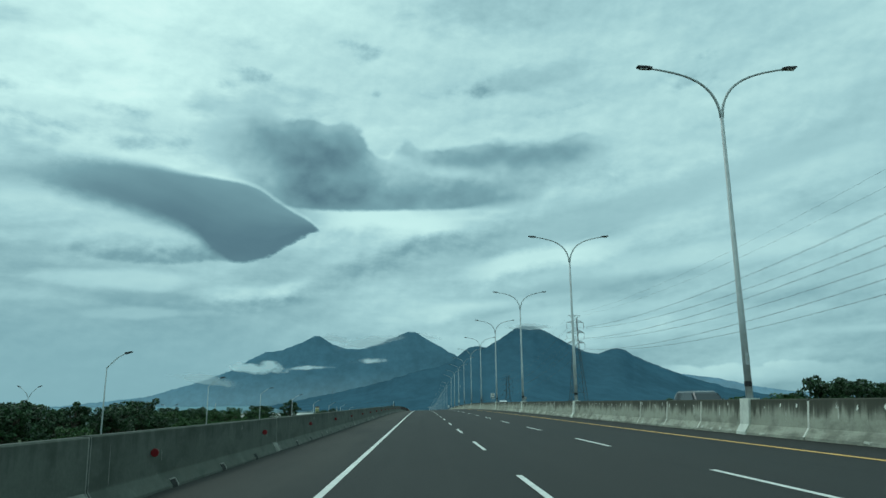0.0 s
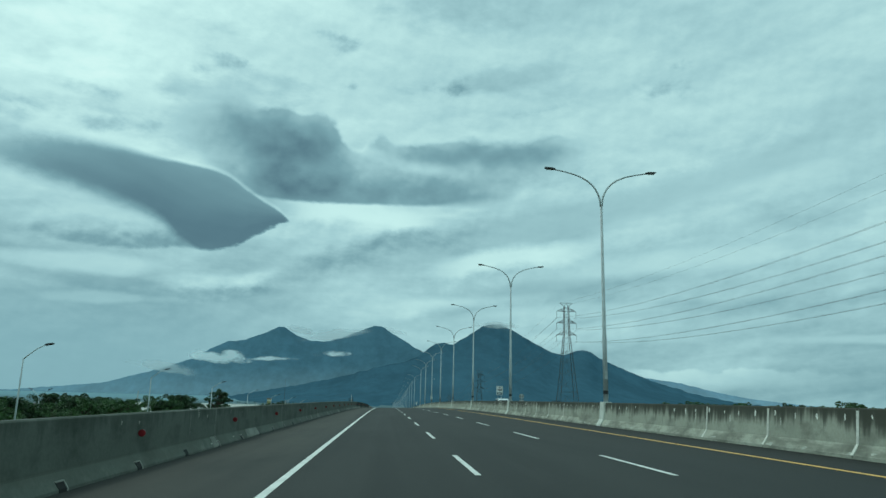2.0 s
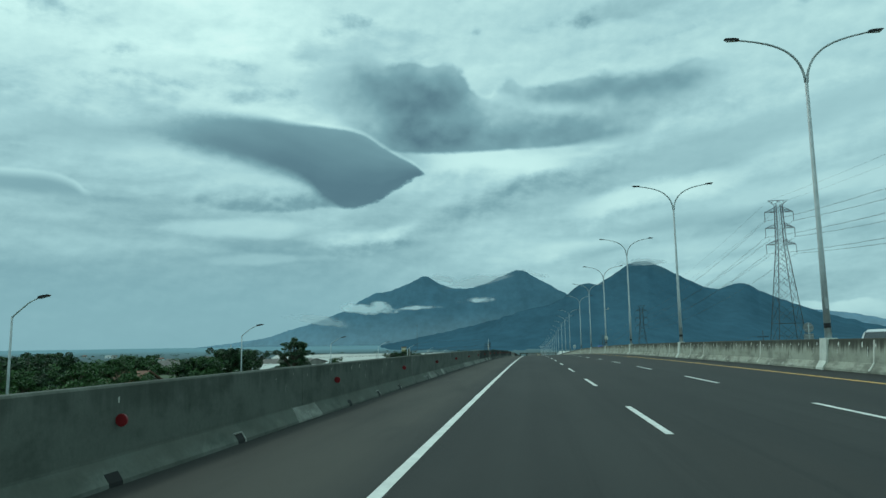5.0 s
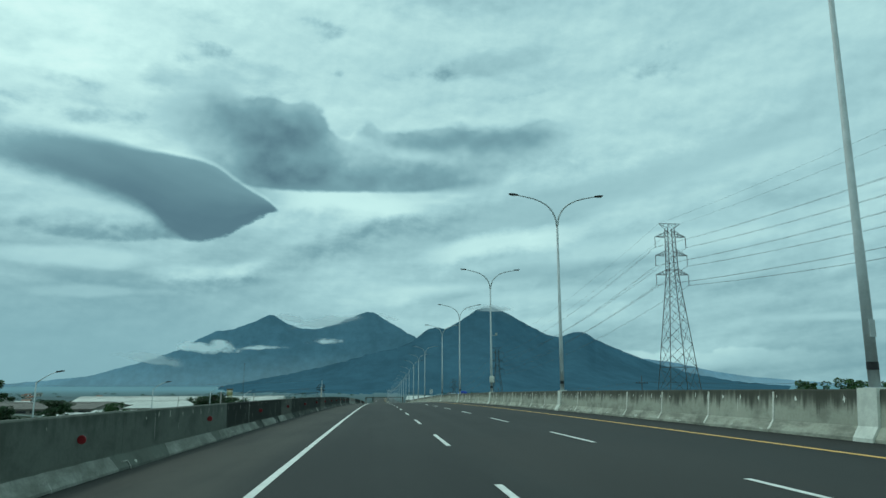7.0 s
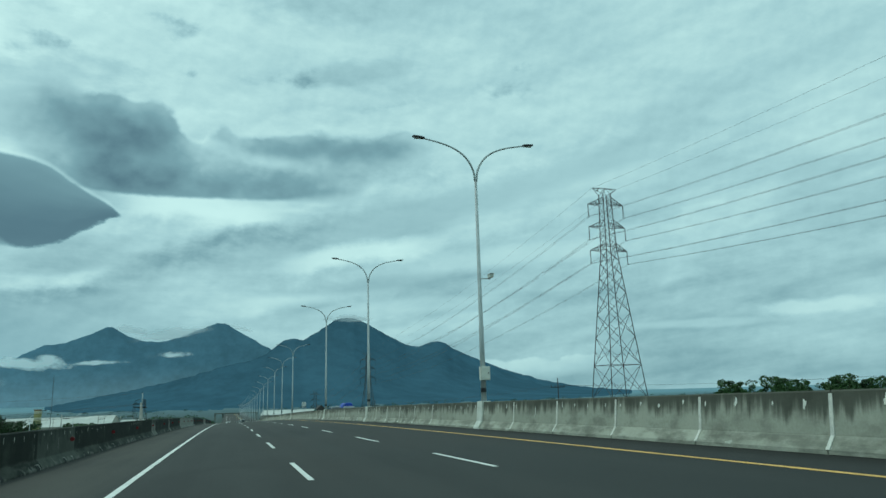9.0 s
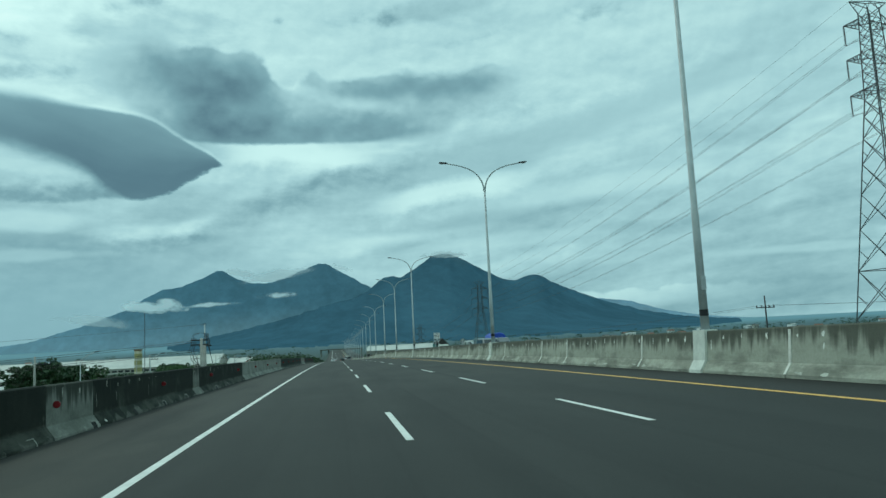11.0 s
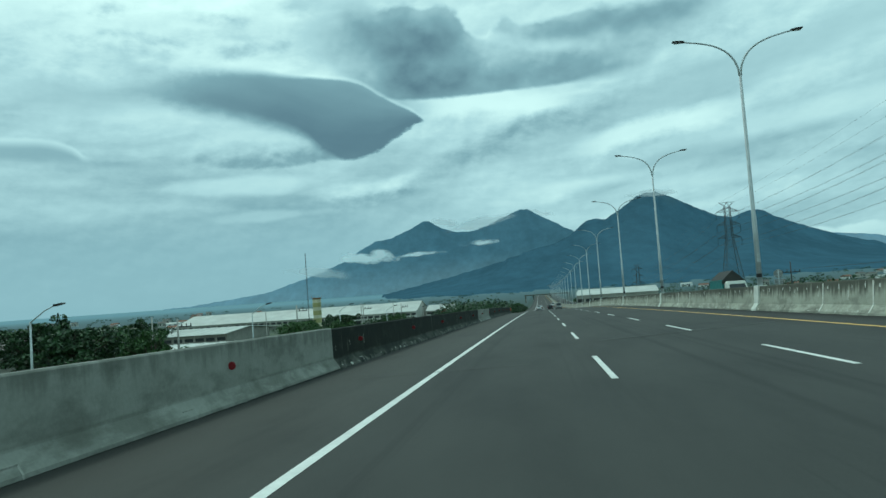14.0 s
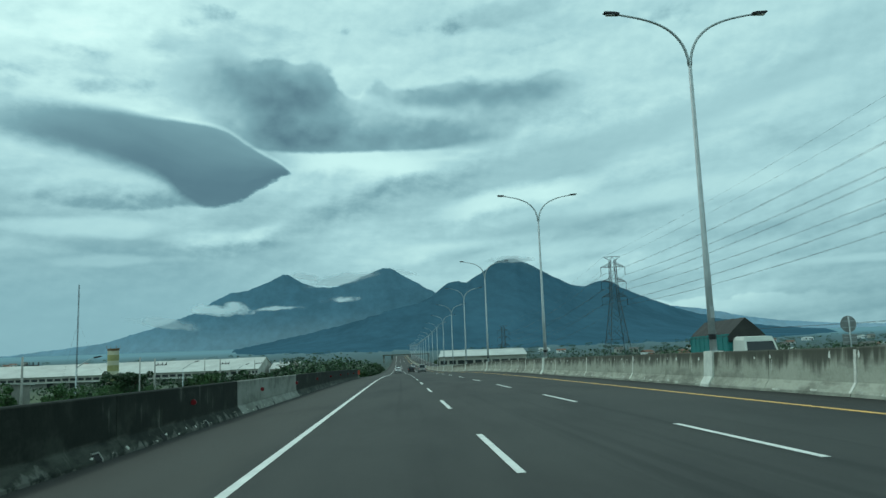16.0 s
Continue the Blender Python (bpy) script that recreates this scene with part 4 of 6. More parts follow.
def mountain(name, pts, y_ridge, y_foot, foot_el, mat, label, rough, seed, bow=2.4):
    a0, a1 = pts[0][0], pts[-1][0]
    cols, rows = 420, 30
    bm = bmesh.new()
    grid = []
    for j in range(rows + (3 if bow > 2 else 1)):
        row = []
        for i in range(cols + 1):
            az = a0 + (a1 - a0) * i / cols
            el = smooth_ridge(pts, az)
            el += rough * 0.35 * noise.fractal((az * 1.6, seed, 0), 1.0, 2.0, 4)
            f = min(j, rows) / rows
            yy = y_foot + (y_ridge - y_foot) * f
            zr = (y_ridge - EYE_Y) * math.tan(radians(el))
            zf = foot_el
            z = zf + (zr - zf) * f ** bow
            gully = noise.fractal((az * 0.55 + f * 0.6, f * 4.0, seed), 1.0, 2.0, 5)
            z += gully * (zr - zf) * 0.05 * f * (1 - f) * 2.0
            if j > rows:
                yy += (j - rows) * 12
                z -= (j - rows) * 60
            row.append(bm.verts.new((math.tan(radians(az)) * (yy - EYE_Y), yy, z)))
        grid.append(row)
    for r0, r1 in zip(grid, grid[1:]):
        for i in range(cols):
            bm.faces.new((r0[i], r0[i + 1], r1[i + 1], r1[i]))
    return tagged(part(name, bm, mat, smooth=True), label, "mountain", kind="structure")


# blue distance haze is painted into all three slope colours
M_NEAR = make_mountain("forested_slope_haze_tint", (0.036, 0.086, 0.120), (0.058, 0.107, 0.130), 0, 1, 0.0)
M_FAR = make_mountain("slope_painted_haze", (0.084, 0.168, 0.222), (0.098, 0.182, 0.232), -80.0, 230.0, 0.22)
M_LOW = make_mountain("pale_slope_painted_haze", (0.085, 0.185, 0.262), (0.10, 0.205, 0.275), -60.0, 260.0, 0.35)
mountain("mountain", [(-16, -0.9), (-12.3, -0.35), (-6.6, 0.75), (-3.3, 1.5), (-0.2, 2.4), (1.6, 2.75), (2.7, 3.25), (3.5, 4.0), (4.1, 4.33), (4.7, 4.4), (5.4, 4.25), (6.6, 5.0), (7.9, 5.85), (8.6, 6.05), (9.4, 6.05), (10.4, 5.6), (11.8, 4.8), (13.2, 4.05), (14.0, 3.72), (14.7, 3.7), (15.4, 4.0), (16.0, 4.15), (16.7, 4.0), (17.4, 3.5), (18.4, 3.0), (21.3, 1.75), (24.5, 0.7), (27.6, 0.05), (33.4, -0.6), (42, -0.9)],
         4700, 1700, -28.8, M_NEAR, "dark forested volcano with a cloud-capped summit, blue haze painted into its colour", 0.25, 3.0)
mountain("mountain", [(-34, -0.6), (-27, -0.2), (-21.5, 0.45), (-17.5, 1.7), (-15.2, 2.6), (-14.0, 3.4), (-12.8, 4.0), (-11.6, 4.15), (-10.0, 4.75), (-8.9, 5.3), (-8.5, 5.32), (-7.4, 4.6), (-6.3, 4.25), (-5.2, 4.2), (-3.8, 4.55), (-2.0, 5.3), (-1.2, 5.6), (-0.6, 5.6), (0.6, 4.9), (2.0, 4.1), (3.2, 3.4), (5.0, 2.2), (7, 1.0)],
         4960, 4720, -60.0, M_FAR, "volcano range behind, blue haze painted into its colour, its foot faded see-through", 0.2, 8.0, 1.05)
mountain("mountain", [(16, 2.2), (20.5, 2.0), (23.6, 1.55), (26, 0.9), (28.5, 0.45), (33, 0.0), (42, -0.4)], 4975, 4740, -60.0, M_LOW, "pale ridge far behind the volcano, haze painted into its colour", 0.12, 5.0, 1.05)


def vapour(c_az, c_el, r_az, r_el, y, mat, label, tilt_deg=0.0):
    d = y - EYE_Y
    bm = bmesh.new()
    n = 12
    vs = [[bm.verts.new((-1 + 2 * i / n, 0.04 * math.sin(i * 1.3 + j), -1 + 2 * j / n)) for i in range(n + 1)] for j in range(n + 1)]
    for a, b in zip(vs, vs[1:]):
        for i in range(n):
            bm.faces.new((a[i], a[i + 1], b[i + 1], b[i]))
    m = Matrix.Translation((d * math.tan(radians(c_az)), y, d * math.tan(radians(c_el)))) @ Matrix.Rotation(radians(tilt_deg), 4, "Y") @ Matrix.Diagonal((d * math.tan(radians(r_az)), 20, d * math.tan(radians(r_el)), 1))
    ob = tagged(part("cloud", bm, mat, m=m), label, "cloud", kind="structure")
    ob.visible_shadow = False
    return ob


CLOUD = make_vapour("torn_cloud", 0.95, 0.0088)
CAP = make_vapour("cap_cloud", 0.5, 0.005, 0.50)
CAP_DENSE = make_vapour("summit_cloud", 0.62, 0.009, 0.42)
vapour(-13.2, 2.70, 2.9, 0.80, 4640, CLOUD, "bright white cloud bank lying against the mountain flank", 4)
vapour(-17.4, 1.75, 3.4, 0.62, 4635, CAP, "thin pale mist below the cloud bank", 8)
vapour(-9.6, 2.68, 2.9, 0.26, 4645, CLOUD, "thin white cloud streak against the mountain flank", -1)
vapour(-4.4, 3.22, 1.9, 0.36, 4640, CLOUD, "small torn white cloud against the mountain flank", -2)
vapour(-4.6, 4.75, 3.6, 0.62, 4700, CAP, "white cloud veil draped over the saddle", -8)
vapour(-7.2, 5.05, 1.9, 0.45, 4705, CAP, "thin cloud wisp by the summit", 12)
vapour(0.6, 5.2, 1.6, 0.32, 4965, CAP, "thin cloud wisp behind the summit", 14)
vapour(9.0, 5.95, 2.3, 0.40, 4560, CAP_DENSE, "grey cloud cap on the volcano summit")

# ---------------------------------------------------------------- pylons and their lines
PYLONS = [(68.0, 16.0, 36.6), (65.7, 298.4, 36.2), (63.3, 525.0, 18.9), (63.2, 748.0, 3.1)]


def build_pylon(height):
    root = thing("electricity_pylon", "tall grey lattice steel power pylon with three pairs of cross arms", "pylon", "pylons of the power line")
    waist, top_w, base_w = height - 11.9, 0.80, 4.1

    def half(z):
        if z >= waist:
            return 1.05 - 0.30 * (z - waist) / 11.9
        return base_w + (1.05 - base_w) * (z / waist)

    corners = [(-1, -1), (1, -1), (1, 1), (-1, 1)]
    for sx, sy in corners:
        bm = bmesh.new()
        zs = [0, waist * 0.5, waist, height - 1.0]
        for a, b in zip(zs, zs[1:]):
            strut(bm, (sx * half(a), sy * half(a), a), (sx * half(b), sy * half(b), b), 0.09)
        part("leg", bm, LATTICE, root)
    levels = [0.0]
    while levels[-1] < waist - 0.5:
        levels.append(min(waist, levels[-1] + 1.55 * half(levels[-1]) + 0.35))
    levels[-1] = waist
    while levels[-1] < height - 1.3:
        levels.append(levels[-1] + 1.18)
    for f in range(4):
        (ax, ay), (bx, by) = corners[f], corners[(f + 1) % 4]
        bm = bmesh.new()
        for i, (a, b) in enumerate(zip(levels, levels[1:])):
            ha, hb = half(a), half(b)
            r = 0.045 if a < waist else 0.036
            strut(bm, (ax * ha, ay * ha, a), (bx * hb, by * hb, b), r)
            strut(bm, (bx * ha, by * ha, a), (ax * hb, ay * hb, b), r)
            if a < waist * 0.9 and ha > 1.6:
                mid = (a + b) / 2
                hm = half(mid)
                strut(bm, (ax * hm, ay * hm, mid), ((ax * 0.72 + bx * 0.28) * ha, (ay * 0.72 + by * 0.28) * ha, a + (b - a) * 0.28), 0.03)
                strut(bm, (bx * hm, by * hm, mid), ((bx * 0.72 + ax * 0.28) * ha, (by * 0.72 + ay * 0.28) * ha, a + (b - a) * 0.28), 0.03)
            if i in (2, len(levels) // 2):
                strut(bm, (ax * ha, ay * ha, a), (bx * ha, by * ha, a), 0.06)
        part("lattice_face", bm, LATTICE, root)
    for k, (dz, reach) in enumerate(((11.8, 3.75), (7.4, 3.7), (3.1, 3.6))):
        z = height - dz
        for s in (-1, 1):
            bm = bmesh.new()
            tip = (s * reach, 0, z)
            for sy in (-1, 1):
                h = half(z)
                strut(bm, (s * h, sy * h, z), tip, 0.06)
                strut(bm, (s * h, sy * h, z + 1.25), tip, 0.06)
                for q in (0.25, 0.5, 0.75):
                    p = Vector((s * h, sy * h, z)).lerp(Vector(tip), q)
                    u = Vector((s * h, sy * h, z + 1.25)).lerp(Vector(tip), q)
                    strut(bm, p, u, 0.032)
                    u2 = Vector((s * h, sy * h, z + 1.25)).lerp(Vector(tip), q - 0.25)
                    strut(bm, p, u2, 0.032)
                for q in (0.3, 0.6):
                    p = Vector((s * h, h, z)).lerp(Vector(tip), q)
                    u = Vector((s * h, -h, z)).lerp(Vector(tip), q)
                    strut(bm, p, u, 0.03)
            arm = part("cross_arm", bm, LATTICE, root)
            bm = bmesh.new()
            for i in range(13):
                strut(bm, (s * reach, 0, z - 0.12 - i * 0.165), (s * reach, 0, z - 0.20 - i * 0.165), 0.12, 8, 0.05)
            strut(bm, (s * reach, 0, z), (s * reach, 0, z - 2.35), 0.035)
            part("insulator", bm, DARK_METAL, arm)
    bm = bmesh.new()
    z = height
    for s in (-1, 1):
        for sy in (-0.75, 0.75):
            strut(bm, (s * 0.75, sy, z - 1.2), (s * 2.5, 0, z), 0.05)
            strut(bm, (0, sy * 0.4, z), (s * 2.5, 0, z), 0.05)
            strut(bm, (s * 0.75, sy, z - 1.2), (0, sy * 0.4, z), 0.04)
            strut(bm, (s * 1.6, sy * 0.4, z - 0.55), (s * 1.2, sy * 0.3, z), 0.035)
    part("peak_arm", bm, LATTICE, root)
    return root


for x, y, z in PYLONS:
    h = z - ground(y) + 0.3
    p = build_pylon(h)
    p.matrix_basis = Matrix.Translation((x, y, ground(y) - 0.3))


def cable(name, a, b, sag, r, label, mat=None, parent=None, n=24):
    a, b = Vector(a), Vector(b)
    pts = [a.lerp(b, i / n) - Vector((0, 0, 4 * sag * (i / n) * (1 - i / n))) for i in range(n + 1)]
    ob = part(name, tube(bmesh.new(), pts, r, 5), mat or WIRE, parent)
    return ob if parent else tagged(ob, label, "cable")


def power_lines():
    for (x0, y0, z0), (x1, y1, z1), sag in zip(PYLONS, PYLONS[1:], (6.7, 3.6, 3.6)):
        for s in (-1, 1):
            for dz, reach in ((11.8, 3.75), (7.4, 3.7), (3.1, 3.6)):
                w = thing("power_cable", "thin dark twin overhead conductor hung between pylons", "cable", "conductors of the power line")
                for o in (-0.2, 0.2):
                    cable("conductor", (x0 + s * reach + o, y0, z0 - dz - 2.4), (x1 + s * reach + o, y1, z1 - dz - 2.4), sag, 0.018, "", None, w)
                for e in ((x0, y0, z0), (x1, y1, z1)):
                    bm = bmesh.new()
                    strut(bm, (e[0] + s * reach - 0.25, e[1], e[2] - dz - 2.38), (e[0] + s * reach + 0.25, e[1], e[2] - dz - 2.38), 0.05)
                    part("yoke", bm, DARK_METAL, w)
            cable("earth_wire", (x0 + s * 2.5, y0, z0), (x1 + s * 2.5, y1, z1), sag * 0.8, 0.014, "thin overhead earth wire between pylon tips")


power_lines()

# ---------------------------------------------------------------- posts and poles by the road
CONC_POLE = plain("spun_concrete", (0.36, 0.35, 0.32), 0.9, 0.0, 0.15, 2.0)


def roadside_lamp():
    root = thing("street_lamp", "slim grey single-arm street lamp beside the lower road", "street lamp", "street lamps of the lower road")
    part("pole", tube(bmesh.new(), [(0, 0, 0), (0, 0, 4.2), (0, 0, 8.6)], [0.10, 0.085, 0.06], 8), STEEL, root, smooth=True)
    part("arm", tube(bmesh.new(), [(0, 0, 8.5), (0.25, 0, 8.75), (1.1, 0, 9.45), (1.9, 0, 9.85)], [0.05, 0.05, 0.045, 0.04], 7), STEEL, root, smooth=True)
    bm = bmesh.new()
    prism(bm, [(1.75, 9.76), (1.85, 9.72), (2.45, 9.86), (2.55, 9.95), (2.4, 10.0), (1.8, 9.9)], -0.13, 0.13)
    part("lamp_head", bm, DARK_METAL, root, "dark metal lamp head")
    part("base_plate", bbox(-0.16, -0.16, 0, 0.16, 0.16, 0.03, bevel=0.005), STEEL, root)
    return root


rl = roadside_lamp()
rl.matrix_basis = Matrix.Translation((-33, 75.3, ground(75.3) + 0.02)) @ Matrix.Diagonal((1, 1, 1.16, 1))
for i in range(1, 20):
    y = 75.3 + 36.0 * i
    copy_thing(rl, Matrix.Translation((-33, y, ground(y))) @ Matrix.Diagonal((1, 1, max(0.80, 1.10 - 0.07 * i) / 1.16, 1)))


def twin_lamp(x, y, h):
    root = thing("street_lamp", "small grey double-arm street lamp among the trees", "street lamp")
    part("pole", tube(bmesh.new(), [(0, 0, 0), (0, 0, h)], [0.09, 0.06], 8), STEEL, root, smooth=True)
    for s in (-1, 1):
        part("arm", tube(bmesh.new(), [(0, 0, h - 0.1), (s * 0.5, 0, h + 0.8), (s * 1.5, 0, h + 1.7)], 0.045, 6), STEEL, root, smooth=True)
        bm = bmesh.new()
        prism(bm, [(s * 1.4, h + 1.58), (s * 2.0, h + 1.85), (s * 2.05, h + 1.98), (s * 1.45, h + 1.76)], -0.12, 0.12)
        part("lamp_head", bm, DARK_METAL, root, "dark metal lamp head")
    root.matrix_basis = Matrix.Translation((x, y, ground(y)))


twin_lamp(-62.0, 178.0, 4.8)
twin_lamp(-66.0, 122.0, 7.6)


def utility_pole(x, y, top, arm=True):
    base = ground(y)
    h = top - base
    root = thing("utility_pole", "grey concrete utility pole with a short crossarm and insulators", "utility pole", "utility poles", m=Matrix.Translation((x, y, base)))
    part("pole", tube(bmesh.new(), [(0, 0, 0), (0, 0, h)], [0.19, 0.12], 10), CONC_POLE, root, smooth=True)
    if arm:
        part("crossarm", bbox(-0.15, -0.06, h - 1.15, 2.0, 0.06, h - 1.03), DARK_METAL, root)
        for k in (0.55, 1.25, 1.9):
            bm = bmesh.new()
            strut(bm, (k, 0, h - 1.03), (k, 0, h - 0.68), 0.09, 8, 0.05)
            part("insulator", bm, DARK_METAL, root)
    return root


for x, y, top in ((-38.7, 327.4, -1.6), (-48.3, 374.2, -3.8), (-45.4, 413.0, -3.6), (-41.5, 448.0, -4.9), (-39.5, 484.0, -6.0), (-40.0, 524.0, -7.2), (-40, 566, -8.5), (-89.8, 248.4, -1.4)):
    utility_pole(x, y, top)
for x, y, top in ((-46.0, 364.0, -3.2), (-43.0, 392.0, -3.9), (-36.5, 427.0, -4.3), (-38.0, 466.0, -5.4), (-52.0, 339, -3.0)):
    root = thing("post", "bare slim concrete post among the bushes", "post", "bare posts", m=Matrix.Translation((x, y, ground(y))))
    part("shaft", tube(bmesh.new(), [(0, 0, 0), (0, 0, top - ground(y))], [0.13, 0.08], 8), CONC_POLE, root, smooth=True)


def cable_poles():
    """Two stout poles at the end of an overhead line, with arrester racks and down-cables."""
    for x, y, top, mast in ((-11.8, 296.0, -0.35, 0.0), (-11.9, 298.2, -0.9, 1.9)):
        base = ground(y)
        h = top - base
        root = thing("utility_pole", "stout concrete terminal pole with arrester racks and black cables", "utility pole", "terminal poles", m=Matrix.Translation((x, y, base)))
        part("pole", tube(bmesh.new(), [(0, 0, 0), (0, 0, h)], [0.19, 0.135], 12), CONC_POLE, root, smooth=True)
        if mast:
            ext = part("mast_extension", tube(bmesh.new(), [(0.02, 0.0, h - 0.7), (0.0, 0, h + mast)], [0.07, 0.055], 8), STEEL, root, smooth=True)
            part("cap", bbox(-0.16, -0.05, h + mast, 0.16, 0.05, h + mast + 0.06), DARK_METAL, ext)
        for dz in (0.12, 0.55) if not mast else (0.12,):
            part("rack", bbox(-1.0 if not mast else -0.55, -0.07, h - dz - 0.12, 0.65, 0.07, h - dz), DARK_METAL, root)
        for k in range(3 if not mast else 2):
            bm = bmesh.new()
            strut(bm, (0.30 + 0.15 * k, 0.0, h - 0.12), (0.30 + 0.15 * k, 0, h + 0.42), 0.03, 8)
            for i in range(7):
                strut(bm, (0.30 + 0.15 * k, 0.0, h - 0.06 + i * 0.062), (0.30 + 0.15 * k, 0, h - 0.01 + i * 0.062), 0.062, 8, 0.045)
            part("arrester", bm, DARK_METAL, root, "black ribbed surge arrester")
        for k in range(3):
            bm = bmesh.new()
            if not mast:
                for i in range(5):
                    strut(bm, (-0.55 - 0.17 * k, 0, h - 0.24 + i * 0.06), (-0.55 - 0.17 * k, 0, h - 0.19 + i * 0.06), 0.06, 8, 0.04)
                part("insulator", bm, DARK_METAL, root)
                x0 = -0.5 - 0.2 * k
                drop = tube(bmesh.new(), [(x0, 0, h - 0.3), (x0 - 0.25, 0.05, h - 1.2), (x0 + 0.05, 0, h - 1.9 - 0.15 * k), (-0.25, 0, h - 2.5), (-0.21, 0, h - 3.2), (-0.22, 0, 0.2)], 0.026, 6)
                part("down_cable", drop, DARK_METAL, root, smooth=True)
                hoop = tube(bmesh.new(), [(x0, 0, h - 0.1), (-0.75, 0, h + 0.25 + 0.08 * k), (-0.1, 0, h + 0.50), (0.30 + 0.15 * k, 0, h + 0.42)], 0.012, 6)
                part("jumper", hoop, DARK_METAL, root, smooth=True)
            else:
                part("down_cable", tube(bmesh.new(), [(0.3 + 0.05 * k, 0.1, h - 0.2), (0.55, 0.1, h - 1.2), (0.8, 0.1, h - 2.2 - 0.1 * k), (0.25, 0.1, h - 3.4), (0.26, 0.1, 0.1)], 0.022, 6), DARK_METAL, root, smooth=True)
    for k in range(2):
        cable("overhead_cable", (-12.5, 296.0 + 0.2 * k, -0.72 + 0.17 * k), (-85.0, 297 + 0.5 * k, -2.3 + 0.25 * k), 0.9, 0.018, "sagging black overhead cable ending at the terminal pole")
        cable("overhead_cable", (-12.0, 296.0 + 0.2 * k, -1.55 + 0.17 * k), (-85.0, 297 + 0.5 * k, -3.3 + 0.25 * k), 0.9, 0.018, "sagging black overhead cable ending at the terminal pole")
    cable("overhead_cable", (-11.9, 298.2, 1.0), (-85.0, 300, 0.4), 0.8, 0.012, "thin guard wire running from the mast extension")
    r = thing("utility_pole", "grey concrete pole carrying the overhead line's far end", "utility pole", m=Matrix.Translation((-85.0, 297.8, ground(297))))
    part("pole", tube(bmesh.new(), [(0, 0, 0), (0, 0, 0.6 - ground(297))], [0.2, 0.13], 10), CONC_POLE, r, smooth=True)
    part("crossarm", bbox(-0.1, -1.2, -2.4 - ground(297), 0.1, 1.2, -2.25 - ground(297)), DARK_METAL, r)


cable_poles()

# the timber pole and wires beyond the oncoming carriageway
rp_root = thing("utility_pole", "thin dark utility pole with a crossarm beyond the motorway", "utility pole", m=Matrix.Translation((69.4, 330.5, ground(330))))
hh = 2.2 - ground(330)
part("pole", tube(bmesh.new(), [(0, 0, 0), (0, 0, hh)], [0.17, 0.10], 8), DARK_METAL, rp_root, smooth=True)
part("crossarm", bbox(-1.6, -0.08, hh - 2.0, 1.6, 0.08, hh - 1.84), DARK_METAL, rp_root)
for k in (-1.5, -0.7, 0.7, 1.5):
    bm = bmesh.new()
    strut(bm, (k, 0, hh - 1.84), (k, 0, hh - 1.5), 0.1, 8, 0.06)
    part("insulator", bm, DARK_METAL, rp_root)
rp2 = copy_thing(rp_root, Matrix.Translation((46.0, 420.0, ground(330) - 4.2)))
for k in (-1.4, 1.4):
    cable("overhead_cable", (69.4 + k, 330.5, 2.2 - 1.6), (46.0 + k, 420.0, -3.4), 0.8, 0.016, "sagging black wire between two utility poles")
    cable("overhead_cable", (69.4 + k, 330.5, 2.2 - 1.6), (150.0 + k, 300.0, 1.5), 0.8, 0.016, "sagging black wire leaving the utility pole")

mast = thing("radio_mast", "very thin guyed radio mast in the distance", "mast", m=Matrix.Translation((-56.8, 453.3, ground(453))))
mh = 8.7 - ground(453)
bm = bmesh.new()
for k in range(3):
    a = 2 * math.pi * k / 3
    strut(bm, (0.14 * math.cos(a), 0.14 * math.sin(a), 0), (0.10 * math.cos(a), 0.10 * math.sin(a), mh), 0.025)
for i in range(int(mh / 0.7)):
    for k in range(3):
        a, b = 2 * math.pi * k / 3, 2 * math.pi * (k + 1) / 3
        strut(bm, (0.13 * math.cos(a), 0.13 * math.sin(a), i * 0.7), (0.13 * math.cos(b), 0.13 * math.sin(b), i * 0.7 + 0.7), 0.014)
part("lattice", bm, LATTICE, mast)
for k in range(3):
    a = 2 * math.pi * k / 3 + 0.4
    bm = bmesh.new()
    strut(bm, (0, 0, mh * 0.7), (7 * math.cos(a), 7 * math.sin(a), 0.1), 0.006, 3)
    part("guy_wire", bm, WIRE, mast)

# ---------------------------------------------------------------- signs
SIGN_WHITE = plain("sign_white", (0.78, 0.79, 0.77), 0.5, 0.0, 0.05)
SIGN_BLUE = plain("sign_blue_green", (0.02, 0.07, 0.10), 0.5, 0.0, 0.05)
SIGN_BLACK = plain("sign_lettering", (0.02, 0.02, 0.02), 0.6)
SIGN_BACK = plain("bare_sign_back", (0.30, 0.31, 0.31), 0.5, 0.5, 0.1)


def text_mesh(body, size):
    cu = bpy.data.curves.new("letters", "FONT")
    cu.body, cu.size, cu.align_x, cu.align_y, cu.extrude, cu.offset = body, size, "CENTER", "CENTER", 0.003, 0.008
    ob = bpy.data.objects.new("letters", cu)
    scene.collection.objects.link(ob)
    bpy.context.view_layer.update()
    me = bpy.data.meshes.new_from_object(ob.evaluated_get(bpy.context.evaluated_depsgraph_get()))
    bpy.data.objects.remove(ob)
    me.materials.clear()
    me.materials.append(SIGN_BLACK)
    return me


